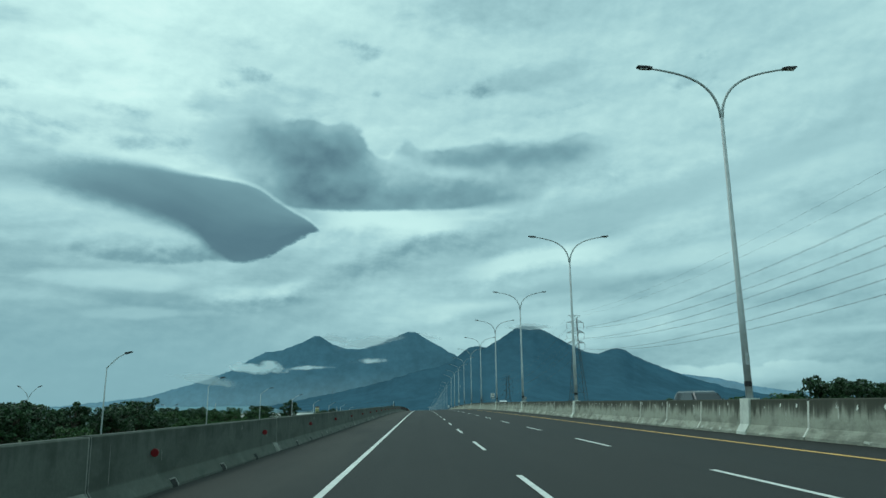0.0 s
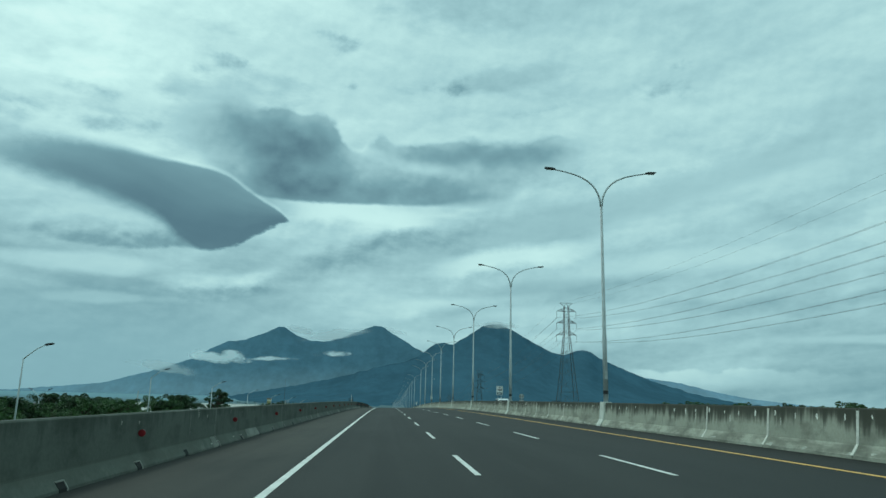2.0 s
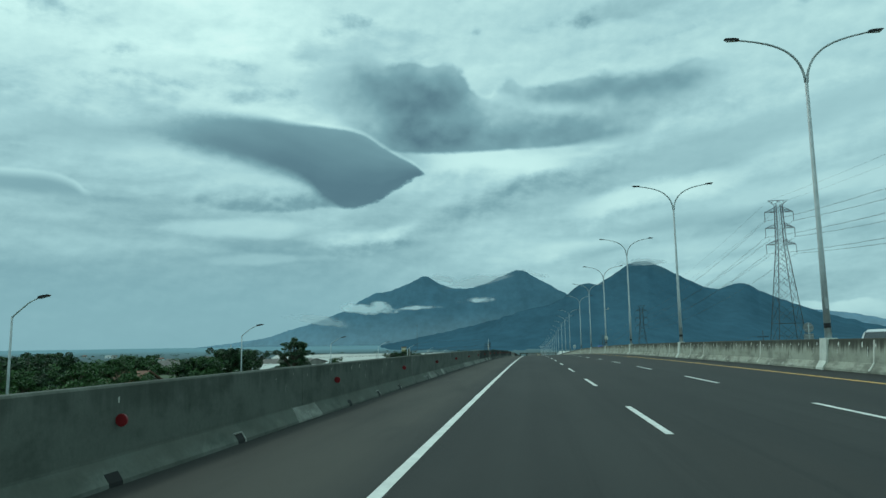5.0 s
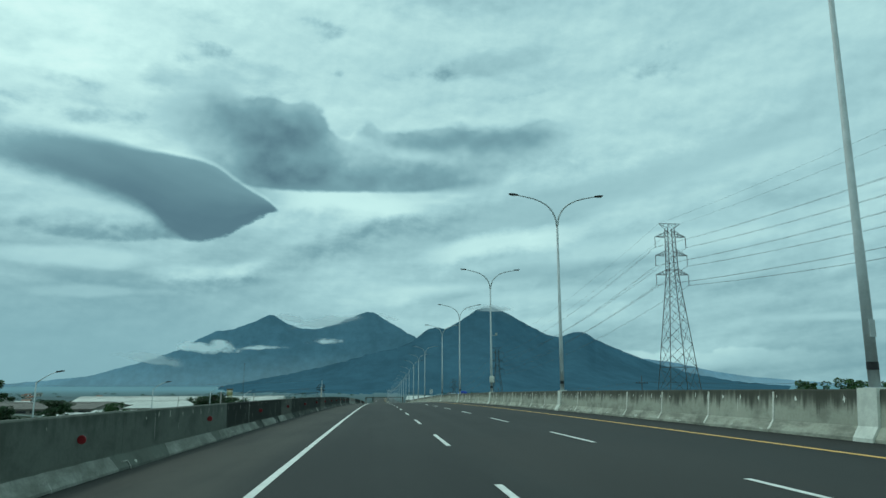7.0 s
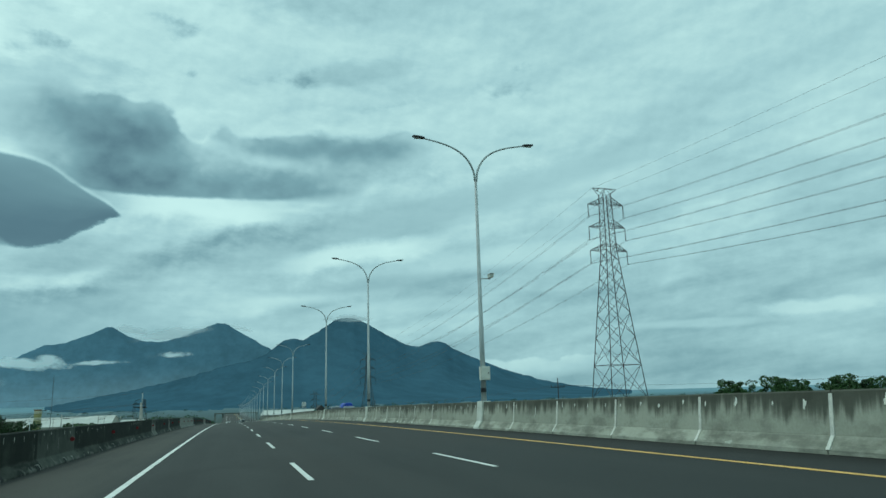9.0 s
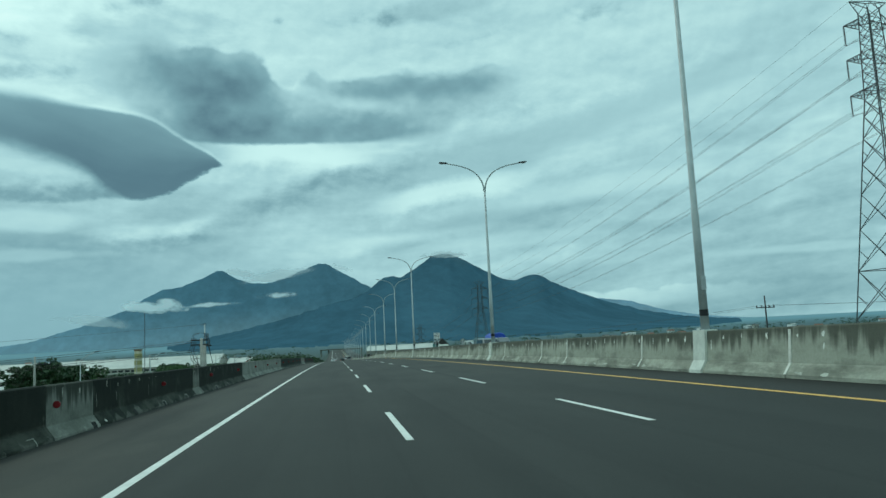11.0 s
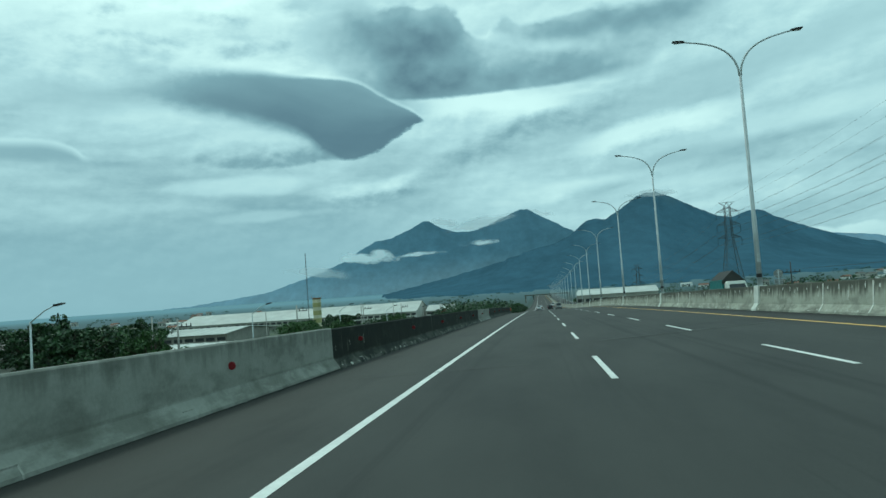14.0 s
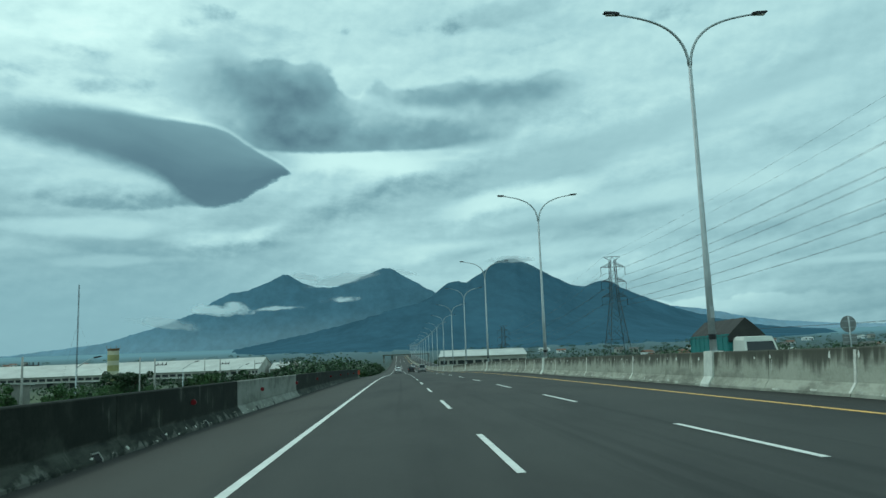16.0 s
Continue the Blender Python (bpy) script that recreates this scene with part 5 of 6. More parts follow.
def km_sign(y, number):
    s = thing("kilometre_sign", "small white kilometre sign with a dark lower band on the median", "road sign", m=upright(11.27, y, 1.16))
    for k in (-0.16, 0.16):
        part("post", tube(bmesh.new(), [(k, 0.03, 0), (k, 0.03, 1.35)], 0.025, 6), STEEL, s)
    board = part("board", bbox(-0.31, -0.012, 0.58, 0.31, 0.012, 1.42, bevel=0.006), SIGN_WHITE, s, "white board")
    part("band", bbox(-0.27, -0.018, 0.62, 0.27, -0.012, 0.82), SIGN_BLUE, board, "dark blue-green band")
    for k, (w, z) in enumerate(((0.16, 0.72), (0.10, 1.32))):
        part("bar", bbox(-w, -0.024, z - 0.03, w, -0.0185 if k == 0 else -0.012, z + 0.03), SIGN_WHITE if k == 0 else SIGN_BLACK, board)
    if number:
        part("numerals", text_mesh(number, 0.34), None, board, "black numerals 765", m=Matrix.Translation((0, -0.016, 1.06)) @ Matrix.Rotation(radians(90), 4, "X"))
    else:
        for k in (-0.15, 0.0, 0.15):
            part("bar", bbox(k - 0.045, -0.018, 0.95, k + 0.045, -0.012, 1.19), SIGN_BLACK, board)
    return s


km_sign(113.5, "")
km_sign(299.0, "765")


def sign_back(x, y, round_too=True):
    s = thing("road_sign", "bare metal back of a round road sign over a small plate", "road sign", "signs facing the oncoming traffic", m=upright(x, y, 0.0))
    part("post", tube(bmesh.new(), [(0, 0.05, -0.3), (0, 0.05, 3.1)], 0.045, 8), STEEL, s, smooth=True)
    bm = bmesh.new()
    bmesh.ops.create_cone(bm, cap_ends=True, segments=28, radius1=0.46, radius2=0.46, depth=0.02)
    bmesh.ops.rotate(bm, verts=bm.verts, cent=(0, 0, 0), matrix=Matrix.Rotation(radians(90), 3, "X"))
    bmesh.ops.translate(bm, verts=bm.verts, vec=(0, 0.11, 2.68))
    part("disc", bm, SIGN_BACK, s)
    part("plate", bbox(-0.42, 0.10, 1.55, 0.42, 0.12, 2.12, bevel=0.006), SIGN_BACK, s)
    for z in (2.5, 2.85, 1.7, 1.95):
        part("rail", bbox(-0.36, 0.05, z - 0.02, 0.36, 0.10, z + 0.02), STEEL, s)


sign_back(25.3, 361.5)
sign_back(25.3, 175.0)

# ---------------------------------------------------------------- buildings
WALL_PALE = plain("pale_factory_wall", (0.42, 0.42, 0.37), 0.9, 0.0, 0.14, 0.25)
WALL_GREY = plain("grey_factory_wall", (0.26, 0.25, 0.22), 0.9, 0.0, 0.2, 0.2)
ROOF_WHITE = plain("pale_metal_roof", (0.47, 0.49, 0.455), 0.6, 0.0, 0.14, 0.12)
ROOF_DARK = plain("dark_corrugated_roof", (0.13, 0.12, 0.105), 0.8, 0.0, 0.25, 0.2)
ROOF_TILE = plain("red_tile_roof", (0.20, 0.095, 0.062), 0.85, 0.0, 0.2, 0.4)
WINDOW_DARK = plain("dark_opening", (0.025, 0.028, 0.03), 0.3)


def shed(name, x0, x1, y0, y1, base, eave, ridge, wall, roof, label, bays=20, along="x", turn=0.0, openings=True):
    """A long gabled hall: walls, two roof slopes with seams, a row of openings with a sill beam."""
    cx, cy = (x0 + x1) / 2, (y0 + y1) / 2
    L, W = (x1 - x0, y1 - y0) if along == "x" else (y1 - y0, x1 - x0)
    root = thing(name, label, "warehouse", m=Matrix.Translation((cx, cy, base)) @ Matrix.Rotation(radians(turn + (0 if along == "x" else 90)), 4, "Z"))
    e, r = eave - base, ridge - base
    t = 0.4
    part("wall", bbox(-L / 2, -W / 2, 0, L / 2, -W / 2 + t, e), wall, root)
    part("wall", bbox(-L / 2, W / 2 - t, 0, L / 2, W / 2, e), wall, root)
    for s in (-1, 1):
        bm = bmesh.new()
        xa, xb = (-L / 2, -L / 2 + t) if s < 0 else (L / 2 - t, L / 2)
        pts = [(-W / 2 + t, 0), (W / 2 - t, 0), (W / 2 - t, e), (0, r - 0.15), (-W / 2 + t, e)]
        a = [bm.verts.new((xa, y, z)) for y, z in pts]
        b = [bm.verts.new((xb, y, z)) for y, z in pts]
        for i in range(5):
            j = (i + 1) % 5
            bm.faces.new((a[i], a[j], b[j], b[i]))
        bm.faces.new(a[::-1])
        bm.faces.new(b)
        part("gable", bm, wall, root)
    for s in (-1, 1):
        bm = bmesh.new()
        n = max(2, int(L / 2.5))
        eo = 1.0
        for i in range(n):
            xa, xb = -L / 2 - 0.4 + (L + 0.8) * i / n, -L / 2 - 0.4 + (L + 0.8) * (i + 1) / n
            for q0, q1, h in ((xa, xb - 0.2, 0.0), (xb - 0.2, xb, 0.09)):
                y_e, y_r = s * (W / 2 + eo), s * 0.0
                z_e = e - eo * (r - e) / (W / 2)
                v = [bm.verts.new(p) for p in ((q0, y_e, z_e + h), (q1, y_e, z_e + h), (q1, y_r, r + h), (q0, y_r, r + h), (q0, y_e, z_e - 0.12), (q1, y_e, z_e - 0.12), (q1, y_r, r - 0.12), (q0, y_r, r - 0.12))]
                for f in ((0, 1, 2, 3), (4, 5, 1, 0), (7, 6, 5, 4), (1, 5, 6, 2), (0, 3, 7, 4)):
                    bm.faces.new([v[k] for k in f])
        part("roof_slope", bm, roof, root)
    if openings:
        for i in range(bays):
            xa = -L / 2 + L * (i + 0.12) / bays
            xb = -L / 2 + L * (i + 0.88) / bays
            part("window", bbox(xa, -W / 2 - 0.05, e * 0.62, xb, -W / 2 + 0.02, e * 0.80), WINDOW_DARK, root)
            if i % 3 == 0:
                part("gate", bbox(xa, -W / 2 - 0.06, 0.05, xb, -W / 2 + 0.02, e * 0.45), WINDOW_DARK, root)
            part("pilaster", bbox(-L / 2 + L * i / bays - 0.15, -W / 2 - 0.12, 0, -L / 2 + L * i / bays + 0.15, -W / 2, e), wall, root)
        part("canopy", bbox(-L / 2, -W / 2 - 3.0, e * 0.50, L / 2, -W / 2 - 0.05, e * 0.53), roof, root)
    return root


g = ground(735)
shed("warehouse", -236, -92, 715, 765, g, -16.0, -10.6, WALL_PALE, ROOF_WHITE, "very long pale warehouse with a white metal roof and dark openings", 36)
shed("warehouse", -92, -77, 717, 760, g, -15.8, -10.3, WALL_PALE, ROOF_WHITE, "taller end bay of the pale warehouse with a white roof", 4)
shed("warehouse", -74, -57, 735, 765, g, -17.0, -14.0, WALL_PALE, ROOF_WHITE, "small white-roofed shed beside the long warehouse", 3)
shed("warehouse", 22, 64, 664, 716, ground(690), -12.0, -9.6, WALL_PALE, ROOF_WHITE, "broad pale warehouse with a low white metal roof", 10, "x", -6)
shed("outbuilding", 64, 74, 650, 668, ground(660), ground(660) + 4.0, ground(660) + 4.6, WALL_PALE, ROOF_WHITE, "small pale block beside the broad warehouse", 3)
shed("factory", -190, -108, 430, 470, ground(440), ground(440) + 4.2, ground(440) + 6.2, WALL_GREY, ROOF_DARK, "low grey factory hall with a dark corrugated roof", 14)
shed("factory", -104, -78, 452, 480, ground(460), ground(460) + 4.6, ground(460) + 5.6, WALL_GREY, ROOF_WHITE, "grey two-storey factory block with small windows", 9)
shed("shelter", -92, -46, 388, 396, ground(390), ground(390) + 2.6, ground(390) + 3.0, WALL_GREY, ROOF_WHITE, "long low parking shelter with a white sheet roof", 8, openings=False)
shed("shelter", -76, -44, 318, 328, ground(320), ground(320) + 2.2, ground(320) + 2.6, WALL_GREY, ROOF_WHITE, "long low shelter with a pale sheet roof beside the lower road", 6, openings=False)
shed("factory", -150, -112, 338, 372, ground(350), ground(350) + 3.0, ground(350) + 4.2, WALL_GREY, ROOF_DARK, "low grey workshop with a dark flat roof", 8)
shed("warehouse", -66, -52, 236, 262, ground(250), ground(250) + 2.6, ground(250) + 3.6, WALL_PALE, ROOF_WHITE, "white-roofed roadside hall half hidden by trees", 4)
shed("house", -62, -53, 194, 203, ground(198), ground(198) + 1.6, ground(198) + 3.4, WALL_PALE, ROOF_TILE, "small house with an orange tile roof below the motorway", 3)


def silo():
    z0 = ground(515)
    h = -2.9 - z0
    root = thing("silo", "cream concrete silo with rusty yellow-green bands", "silo", m=Matrix.Translation((-74.9, 515.3, z0)))
    cream = plain("cream_silo_paint", (0.58, 0.54, 0.40), 0.8, 0.0, 0.15, 0.4)
    olive = plain("faded_olive_band", (0.36, 0.34, 0.15), 0.8, 0.0, 0.2, 0.4)
    rust = plain("rusty_rim", (0.20, 0.11, 0.05), 0.9, 0.0, 0.3, 1.0)
    part("shell", tube(bmesh.new(), [(0, 0, 0), (0, 0, h)], 1.38, 28), cream, root, smooth=False)
    for z in (h - 2.3, h - 5.0, h - 7.6):
        part("band", tube(bmesh.new(), [(0, 0, z - 0.75), (0, 0, z + 0.75)], 1.41, 28), olive, root, "faded olive band")
    part("rim", tube(bmesh.new(), [(0, 0, h - 0.45), (0, 0, h + 0.1)], 1.45, 28), rust, root, "rusty rim")
    for k in range(8):
        a = 2 * math.pi * k / 8
        bm = bmesh.new()
        strut(bm, (1.7 * math.cos(a), 1.7 * math.sin(a), h), (1.7 * math.cos(a), 1.7 * math.sin(a), h + 0.8), 0.04)
        part("railing_post", bm, rust, root)


silo()


def crane():
    root = thing("mobile_crane", "small red crane boom leaning beside the warehouse", "crane", m=Matrix.Translation((-66, 728, ground(728))))
    redp = plain("red_boom_paint", (0.42, 0.03, 0.03), 0.5)
    part("body", bbox(-2.2, -1.2, 0.6, 2.2, 1.2, 2.6, bevel=0.1), redp, root)
    bm = bmesh.new()
    strut(bm, (0, 0, 2.3), (8.5, 0, 8.2), 0.55, 4, 0.3)
    part("boom", bm, redp, root)
    for k in (-1.4, 1.4):
        part("wheel", tube(bmesh.new(), [(k, -1.3, 0.6), (k, 1.3, 0.6)], 0.6, 12), DARK_METAL, root)


crane()

# bridge across the far end of the motorway
br = thing("overpass", "pale concrete overpass crossing the motorway far ahead", "bridge", m=Matrix.Translation((5, 1050, crown(1050))))
part("deck", bbox(-22, -4, 4.3, 26, 4, 5.0), CONC_PALE, br)
part("railing", bbox(-22, -4.2, 5.0, 26, -4.0, 5.5), CONC_PALE, br)
for x in (-21, -12.5, 6.3, 25):
    part("pier", bbox(x - 0.8, -1.5, -3, x + 0.8, 1.5, 4.3), CONC_PALE, br)

# red-orange board where the parapet ends
BOARD_RED = plain("faded_orange_red_board", (0.55, 0.07, 0.035), 0.6, 0.0, 0.15, 2.0)
rb = thing("roadside_board", "faded orange-red board on two short posts by the verge", "sign", m=on_road(-5.7, 427.0))
part("panel", bbox(-0.42, -0.02, 0.45, 0.42, 0.02, 1.05, bevel=0.008), BOARD_RED, rb)
for x in (-0.3, 0.3):
    part("post", tube(bmesh.new(), [(x, 0.045, -0.3), (x, 0.045, 1.0)], 0.025, 8), STEEL, rb)

# houses scattered over the plain
rng = random.Random(12)


def house_proto(wall, roof, w, d, h, rise):
    root = thing("house", "small pale house with a pitched roof far across the plain", "house", "houses on the plain")
    part("wall", bbox(-w / 2, -d / 2, 0, w / 2, d / 2, h), wall, root)
    bm = bmesh.new()
    pts = [(-d / 2 - 0.5, h - 0.1), (d / 2 + 0.5, h - 0.1), (0, h + rise)]
    a = [bm.verts.new((-w / 2 - 0.4, y, z)) for y, z in pts]
    b = [bm.verts.new((w / 2 + 0.4, y, z)) for y, z in pts]
    for i in range(3):
        j = (i + 1) % 3
        bm.faces.new((a[i], a[j], b[j], b[i]))
    bm.faces.new(a[::-1])
    bm.faces.new(b)
    part("roof", bm, roof, root)
    for k in (-0.3, 0.1):
        part("window", bbox(w * k, -d / 2 - 0.04, h * 0.4, w * (k + 0.16), -d / 2 + 0.02, h * 0.75), WINDOW_DARK, root)
    part("door", bbox(w * 0.3, -d / 2 - 0.04, 0, w * 0.42, -d / 2 + 0.02, h * 0.7), WINDOW_DARK, root)
    return root


protos = [house_proto(WALL_PALE, ROOF_TILE, 9, 7, 3.2, 1.8), house_proto(SIGN_WHITE, ROOF_TILE, 12, 8, 3.4, 2.0), house_proto(SIGN_WHITE, ROOF_WHITE, 16, 9, 4.5, 1.2), house_proto(WALL_PALE, ROOF_DARK, 10, 7, 6.0, 1.5)]
for i, pr in enumerate(protos):
    pr.matrix_basis = Matrix.Translation((90 + 22 * i, 640 + 30 * i, ground(700)))
for i in range(80):
    side = 1 if i % 10 < 7 else -1
    y = 620 + 900 * rng.random() ** 1.3
    x = side * (70 + (y - 320) * (0.12 + 0.75 * rng.random()))
    if side < 0:
        y += 250
        x -= 60
    copy_thing(protos[rng.randrange(4)], Matrix.Translation((x, y, ground(y))) @ Matrix.Rotation(rng.uniform(-0.6, 0.6), 4, "Z"))

# ---------------------------------------------------------------- vegetation
LEAF_DARK = make_leaf("dark_leaves", (0.006, 0.022, 0.008), (0.032, 0.090, 0.028))
LEAF_MID = make_leaf("green_leaves", (0.012, 0.042, 0.012), (0.056, 0.140, 0.034))
BARK = plain("bark", (0.10, 0.08, 0.06), 0.95, 0.0, 0.25, 3.0)


def leaves(verts, faces, rnd, c, r, count, size):
    """Leaf blades spread through a lumpy ball, denser towards its skin."""
    for _ in range(count):
        d = Vector((rnd.gauss(0, 1), rnd.gauss(0, 1), rnd.gauss(0, 1))).normalized()
        p = Vector(c) + Vector((d.x * r[0], d.y * r[1], d.z * r[2])) * rnd.uniform(0.45, 1.0) ** 0.5
        u = Vector((rnd.gauss(0, 1), rnd.gauss(0, 1), rnd.gauss(0, 0.7))).normalized()
        v = u.cross(Vector((rnd.gauss(0, 1), rnd.gauss(0, 1), rnd.gauss(0, 1)))).normalized()
        s = size * rnd.uniform(0.6, 1.3)
        n = len(verts)
        verts += [p - u * s * 0.5, p + v * s * 0.28 + u * s * 0.05, p + u * s * 0.6, p - v * s * 0.28 + u * s * 0.05]
        faces.append((n, n + 1, n + 2, n + 3))


def from_lists(name, verts, faces, mat):
    me = bpy.data.meshes.new(name)
    me.from_pydata([tuple(v) for v in verts], [], faces)
    me.materials.append(mat)
    return me


def tree_proto(h, spread, seed, mat, label, group, clumps=28, per=210, size=0.38):
    rnd = random.Random(seed)
    root = thing("tree", label, "tree", group)
    bm = bmesh.new()
    bend = rnd.uniform(-0.3, 0.3)
    tube(bm, [(0, 0, -0.3), (bend * 0.3, 0, h * 0.25), (bend, 0.1, h * 0.55), (bend * 1.4, 0.1, h * 0.8)], [0.035 * h, 0.028 * h, 0.018 * h, 0.006 * h], 8)
    verts, faces = [], []
    for k in range(clumps):
        a = rnd.uniform(0, 6.283)
        zz = h * (0.36 + 0.56 * (k / clumps) + rnd.uniform(-0.05, 0.05))
        rr = spread * rnd.uniform(0.25, 1.0) * (1.15 - 0.75 * max(0.0, (zz / h - 0.6) / 0.4))
        c = Vector((bend + rr * math.cos(a), rr * math.sin(a), zz))
        fork = Vector((c.x * 0.55, c.y * 0.55, zz * 0.86))
        tube(bm, [(bend * 0.8, 0, zz * 0.55), fork, c], [0.011 * h, 0.007 * h, 0.002 * h], 5)
        for _ in range(3):
            tip = c + Vector((rnd.gauss(0, 0.20), rnd.gauss(0, 0.20), rnd.gauss(0.05, 0.16))) * spread
            tube(bm, [fork, c.lerp(tip, 0.4), tip], [0.004 * h, 0.003 * h, 0.001 * h], 4)
            s = spread * rnd.uniform(0.10, 0.24)
            leaves(verts, faces, rnd, tip, (s * rnd.uniform(0.8, 1.5), s * rnd.uniform(0.8, 1.5), s * rnd.uniform(0.5, 0.9)), per // 2, size * 0.9)
    part("trunk", bm, BARK, root)
    part("crown", from_lists("crown", verts, faces, mat), None, root)
    return root


trees = [tree_proto(7.0, 3.2, 1, LEAF_DARK, "dark green broad-leaved tree with an uneven crown", "trees beside the motorway"),
         tree_proto(8.5, 2.6, 2, LEAF_DARK, "tall dark green tree with an open crown", "trees beside the motorway", 24, 170),
         tree_proto(5.5, 3.0, 3, LEAF_MID, "fresh green bushy tree", "trees beside the motorway", 26, 170, 0.32),
         tree_proto(6.5, 4.0, 4, LEAF_DARK, "broad dark green tree with a rounded crown", "trees beside the motorway", 34, 220, 0.40)]


def plant(k, x, y, top, first_use=False):
    z = ground(y) - 0.1
    tall = {0: 7.2, 1: 8.6, 2: 5.7, 3: 6.8}[k]
    s = max(0.35, (top - z) / tall)
    m = Matrix.Translation((x, y, z)) @ Matrix.Rotation(rng.uniform(0, 6.28), 4, "Z") @ Matrix.Diagonal((s * rng.uniform(0.9, 1.15), s * rng.uniform(0.9, 1.15), s, 1))
    ob = trees[k] if first_use else copy_thing(trees[k], m)
    ob.matrix_basis = m


plant(0, -46.9, 211.4, 0.6, True)
plant(1, -41.0, 223.5, 1.9, True)
plant(2, -43.5, 352.0, -4.0, True)
plant(3, 73.0, 124.0, 4.6, True)
for k, x, y, top in ((3, 80, 119, 3.6), (0, 87, 121, 3.3), (3, 94, 126, 4.0), (0, 100, 118, 2.8), (2, 67.5, 128, 1.9), (2, 98.5, 189.5, 1.8), (0, 110, 196, 1.5), (2, 92, 185, 0.8), (2, 118.0, 335.5, 0.6), (2, 127.1, 331.1, 1.2), (2, 139, 338, 0.5), (2, 148, 330, 1.2), (0, 155, 336, 0.6), (2, 163, 334, 0.4), (3, 172, 332, 1.4),
                     (3, -44.8, 114.7, 1.7), (0, -41.5, 98.0, 1.2), (3, -48, 84, 1.6), (0, -40, 70, 1.8), (3, -46, 62, 2.4), (1, -43, 90, 1.7), (0, -52, 104, 0.9), (3, -53, 92, 1.5), (0, -58, 76, 1.6), (2, -37.5, 78, -1.2), (3, -50, 126, 0.8), (0, -47, 137, 0.2), (2, -44, 128, -0.3),
                     (0, -56, 148, 0.1), (2, -46, 158, -0.5), (3, -52, 172, 0.0), (0, -60, 190, -0.2), (2, -48, 184, -0.8), (2, -44, 198, -1.0), (0, -72, 205, 0.3), (0, -52, 231, 0.1),
                     (1, -43.0, 342.2, -1.9), (0, -39.5, 341.0, -2.9), (0, -46.5, 344.0, -2.6), (2, -38, 350, -4.4), (2, -47, 358, -4.6), (2, -49, 352, -4.3), (1, -51.0, 370.4, -3.2), (0, -52.5, 372, -4.2),
                     (0, -47.5, 453.4, -6.8), (3, -50.5, 455, -7.2), (2, -42, 430, -9.0), (2, -45, 438, -8.7), (2, -40, 442, -9.2), (2, -48, 432, -8.7), (2, -38, 418, -8.5), (2, -44, 422, -8.5), (3, -42, 470, -9.6), (0, -38, 478, -9.8), (2, -36, 462, -8.4), (3, -44, 492, -9.0),
                     (2, -30, 372, -5.4), (2, -33, 380, -5.6), (2, -28, 366, -5.4), (2, -36, 388, -5.9), (2, -31, 392, -6.3), (0, -66, 300, -2.6), (2, -58, 312, -4.0), (0, -78, 330, -3.8)):
    plant(k, x, y, top)
# bushes in a loose row below the embankment
for i in range(34):
    plant(rng.choice((2, 2, 0)), -43 - 30 * rng.random(), 100 + 150 * rng.random(), rng.uniform(-1.9, -0.7))
# verge growth where the parapet ends, and hedges beyond the oncoming side
for i in range(70):
    y = 402 + 420 * rng.random() ** 1.4
    plant(rng.choice((0, 2, 2, 3)), -7.5 - 9 * rng.random() - (y - 400) * 0.012, y, crown(y) + rng.uniform(0.2, 1.8))
for i in range(46):
    y = 470 + 420 * rng.random()
    plant(rng.choice((0, 2, 3)), 29 + 14 * rng.random(), y, crown(y) + rng.uniform(-0.6, 1.0))
# far woods and hedges on the plain
verts, faces = [], []
for i in range(1000):
    y = 560 + 1500 * rng.random() ** 1.7
    x = rng.choice((-1, 1, 1)) * (45 + (y - 200) * rng.random() * 0.9)
    s = rng.uniform(1.8, 4.2)
    leaves(verts, faces, rng, (x, y, ground(y) + s * 0.6), (s * rng.uniform(1.2, 3.2), s, s * 0.8), 130, 1.0)
belt = random.Random(31)
for i in range(300):
    y = 520 + 170 * belt.random()
    x = -16 - 24 * belt.random() if i % 3 == 0 else 66 + 300 * belt.random()
    s = belt.uniform(2.6, 4.4)
    leaves(verts, faces, belt, (x, y, ground(y) + s * 1.5), (s * belt.uniform(1.0, 1.8), s, s), 110, 0.9)
tagged(part("far_trees", from_lists("far_trees", verts, faces, LEAF_DARK), None), "dark green hedges and groves scattered over the plain", "trees", kind="stuff")
verts, faces = [], []
for i in range(900):
    y = rng.uniform(-20, 640)
    side = rng.random()
    x = -rng.uniform(9, 60) if side < 0.75 else rng.uniform(30, 120)
    s = rng.uniform(0.5, 1.3)
    if -36 < x < -26:
        s *= 0.4
    leaves(verts, faces, rng, (x, y, ground(y) + s * 0.3), (s * 2.0, s * 2.0, s * 0.6), 80, 0.30)
tagged(part("undergrowth", from_lists("undergrowth", verts, faces, LEAF_MID), None), "low green scrub covering the ground beside the embankment", "scrub", kind="stuff")

# ---------------------------------------------------------------- vehicles
GLASS = plain("dark_car_glass", (0.02, 0.025, 0.028), 0.08, 0.0, 0.05)
TYRE = plain("tyre_rubber", (0.02, 0.02, 0.02), 0.9)
CHROME = plain("wheel_alloy", (0.45, 0.45, 0.46), 0.3, 0.9, 0.05)
TAIL = plain("red_tail_light", (0.35, 0.01, 0.01), 0.3)
LIGHT = plain("clear_headlight", (0.75, 0.77, 0.78), 0.15)


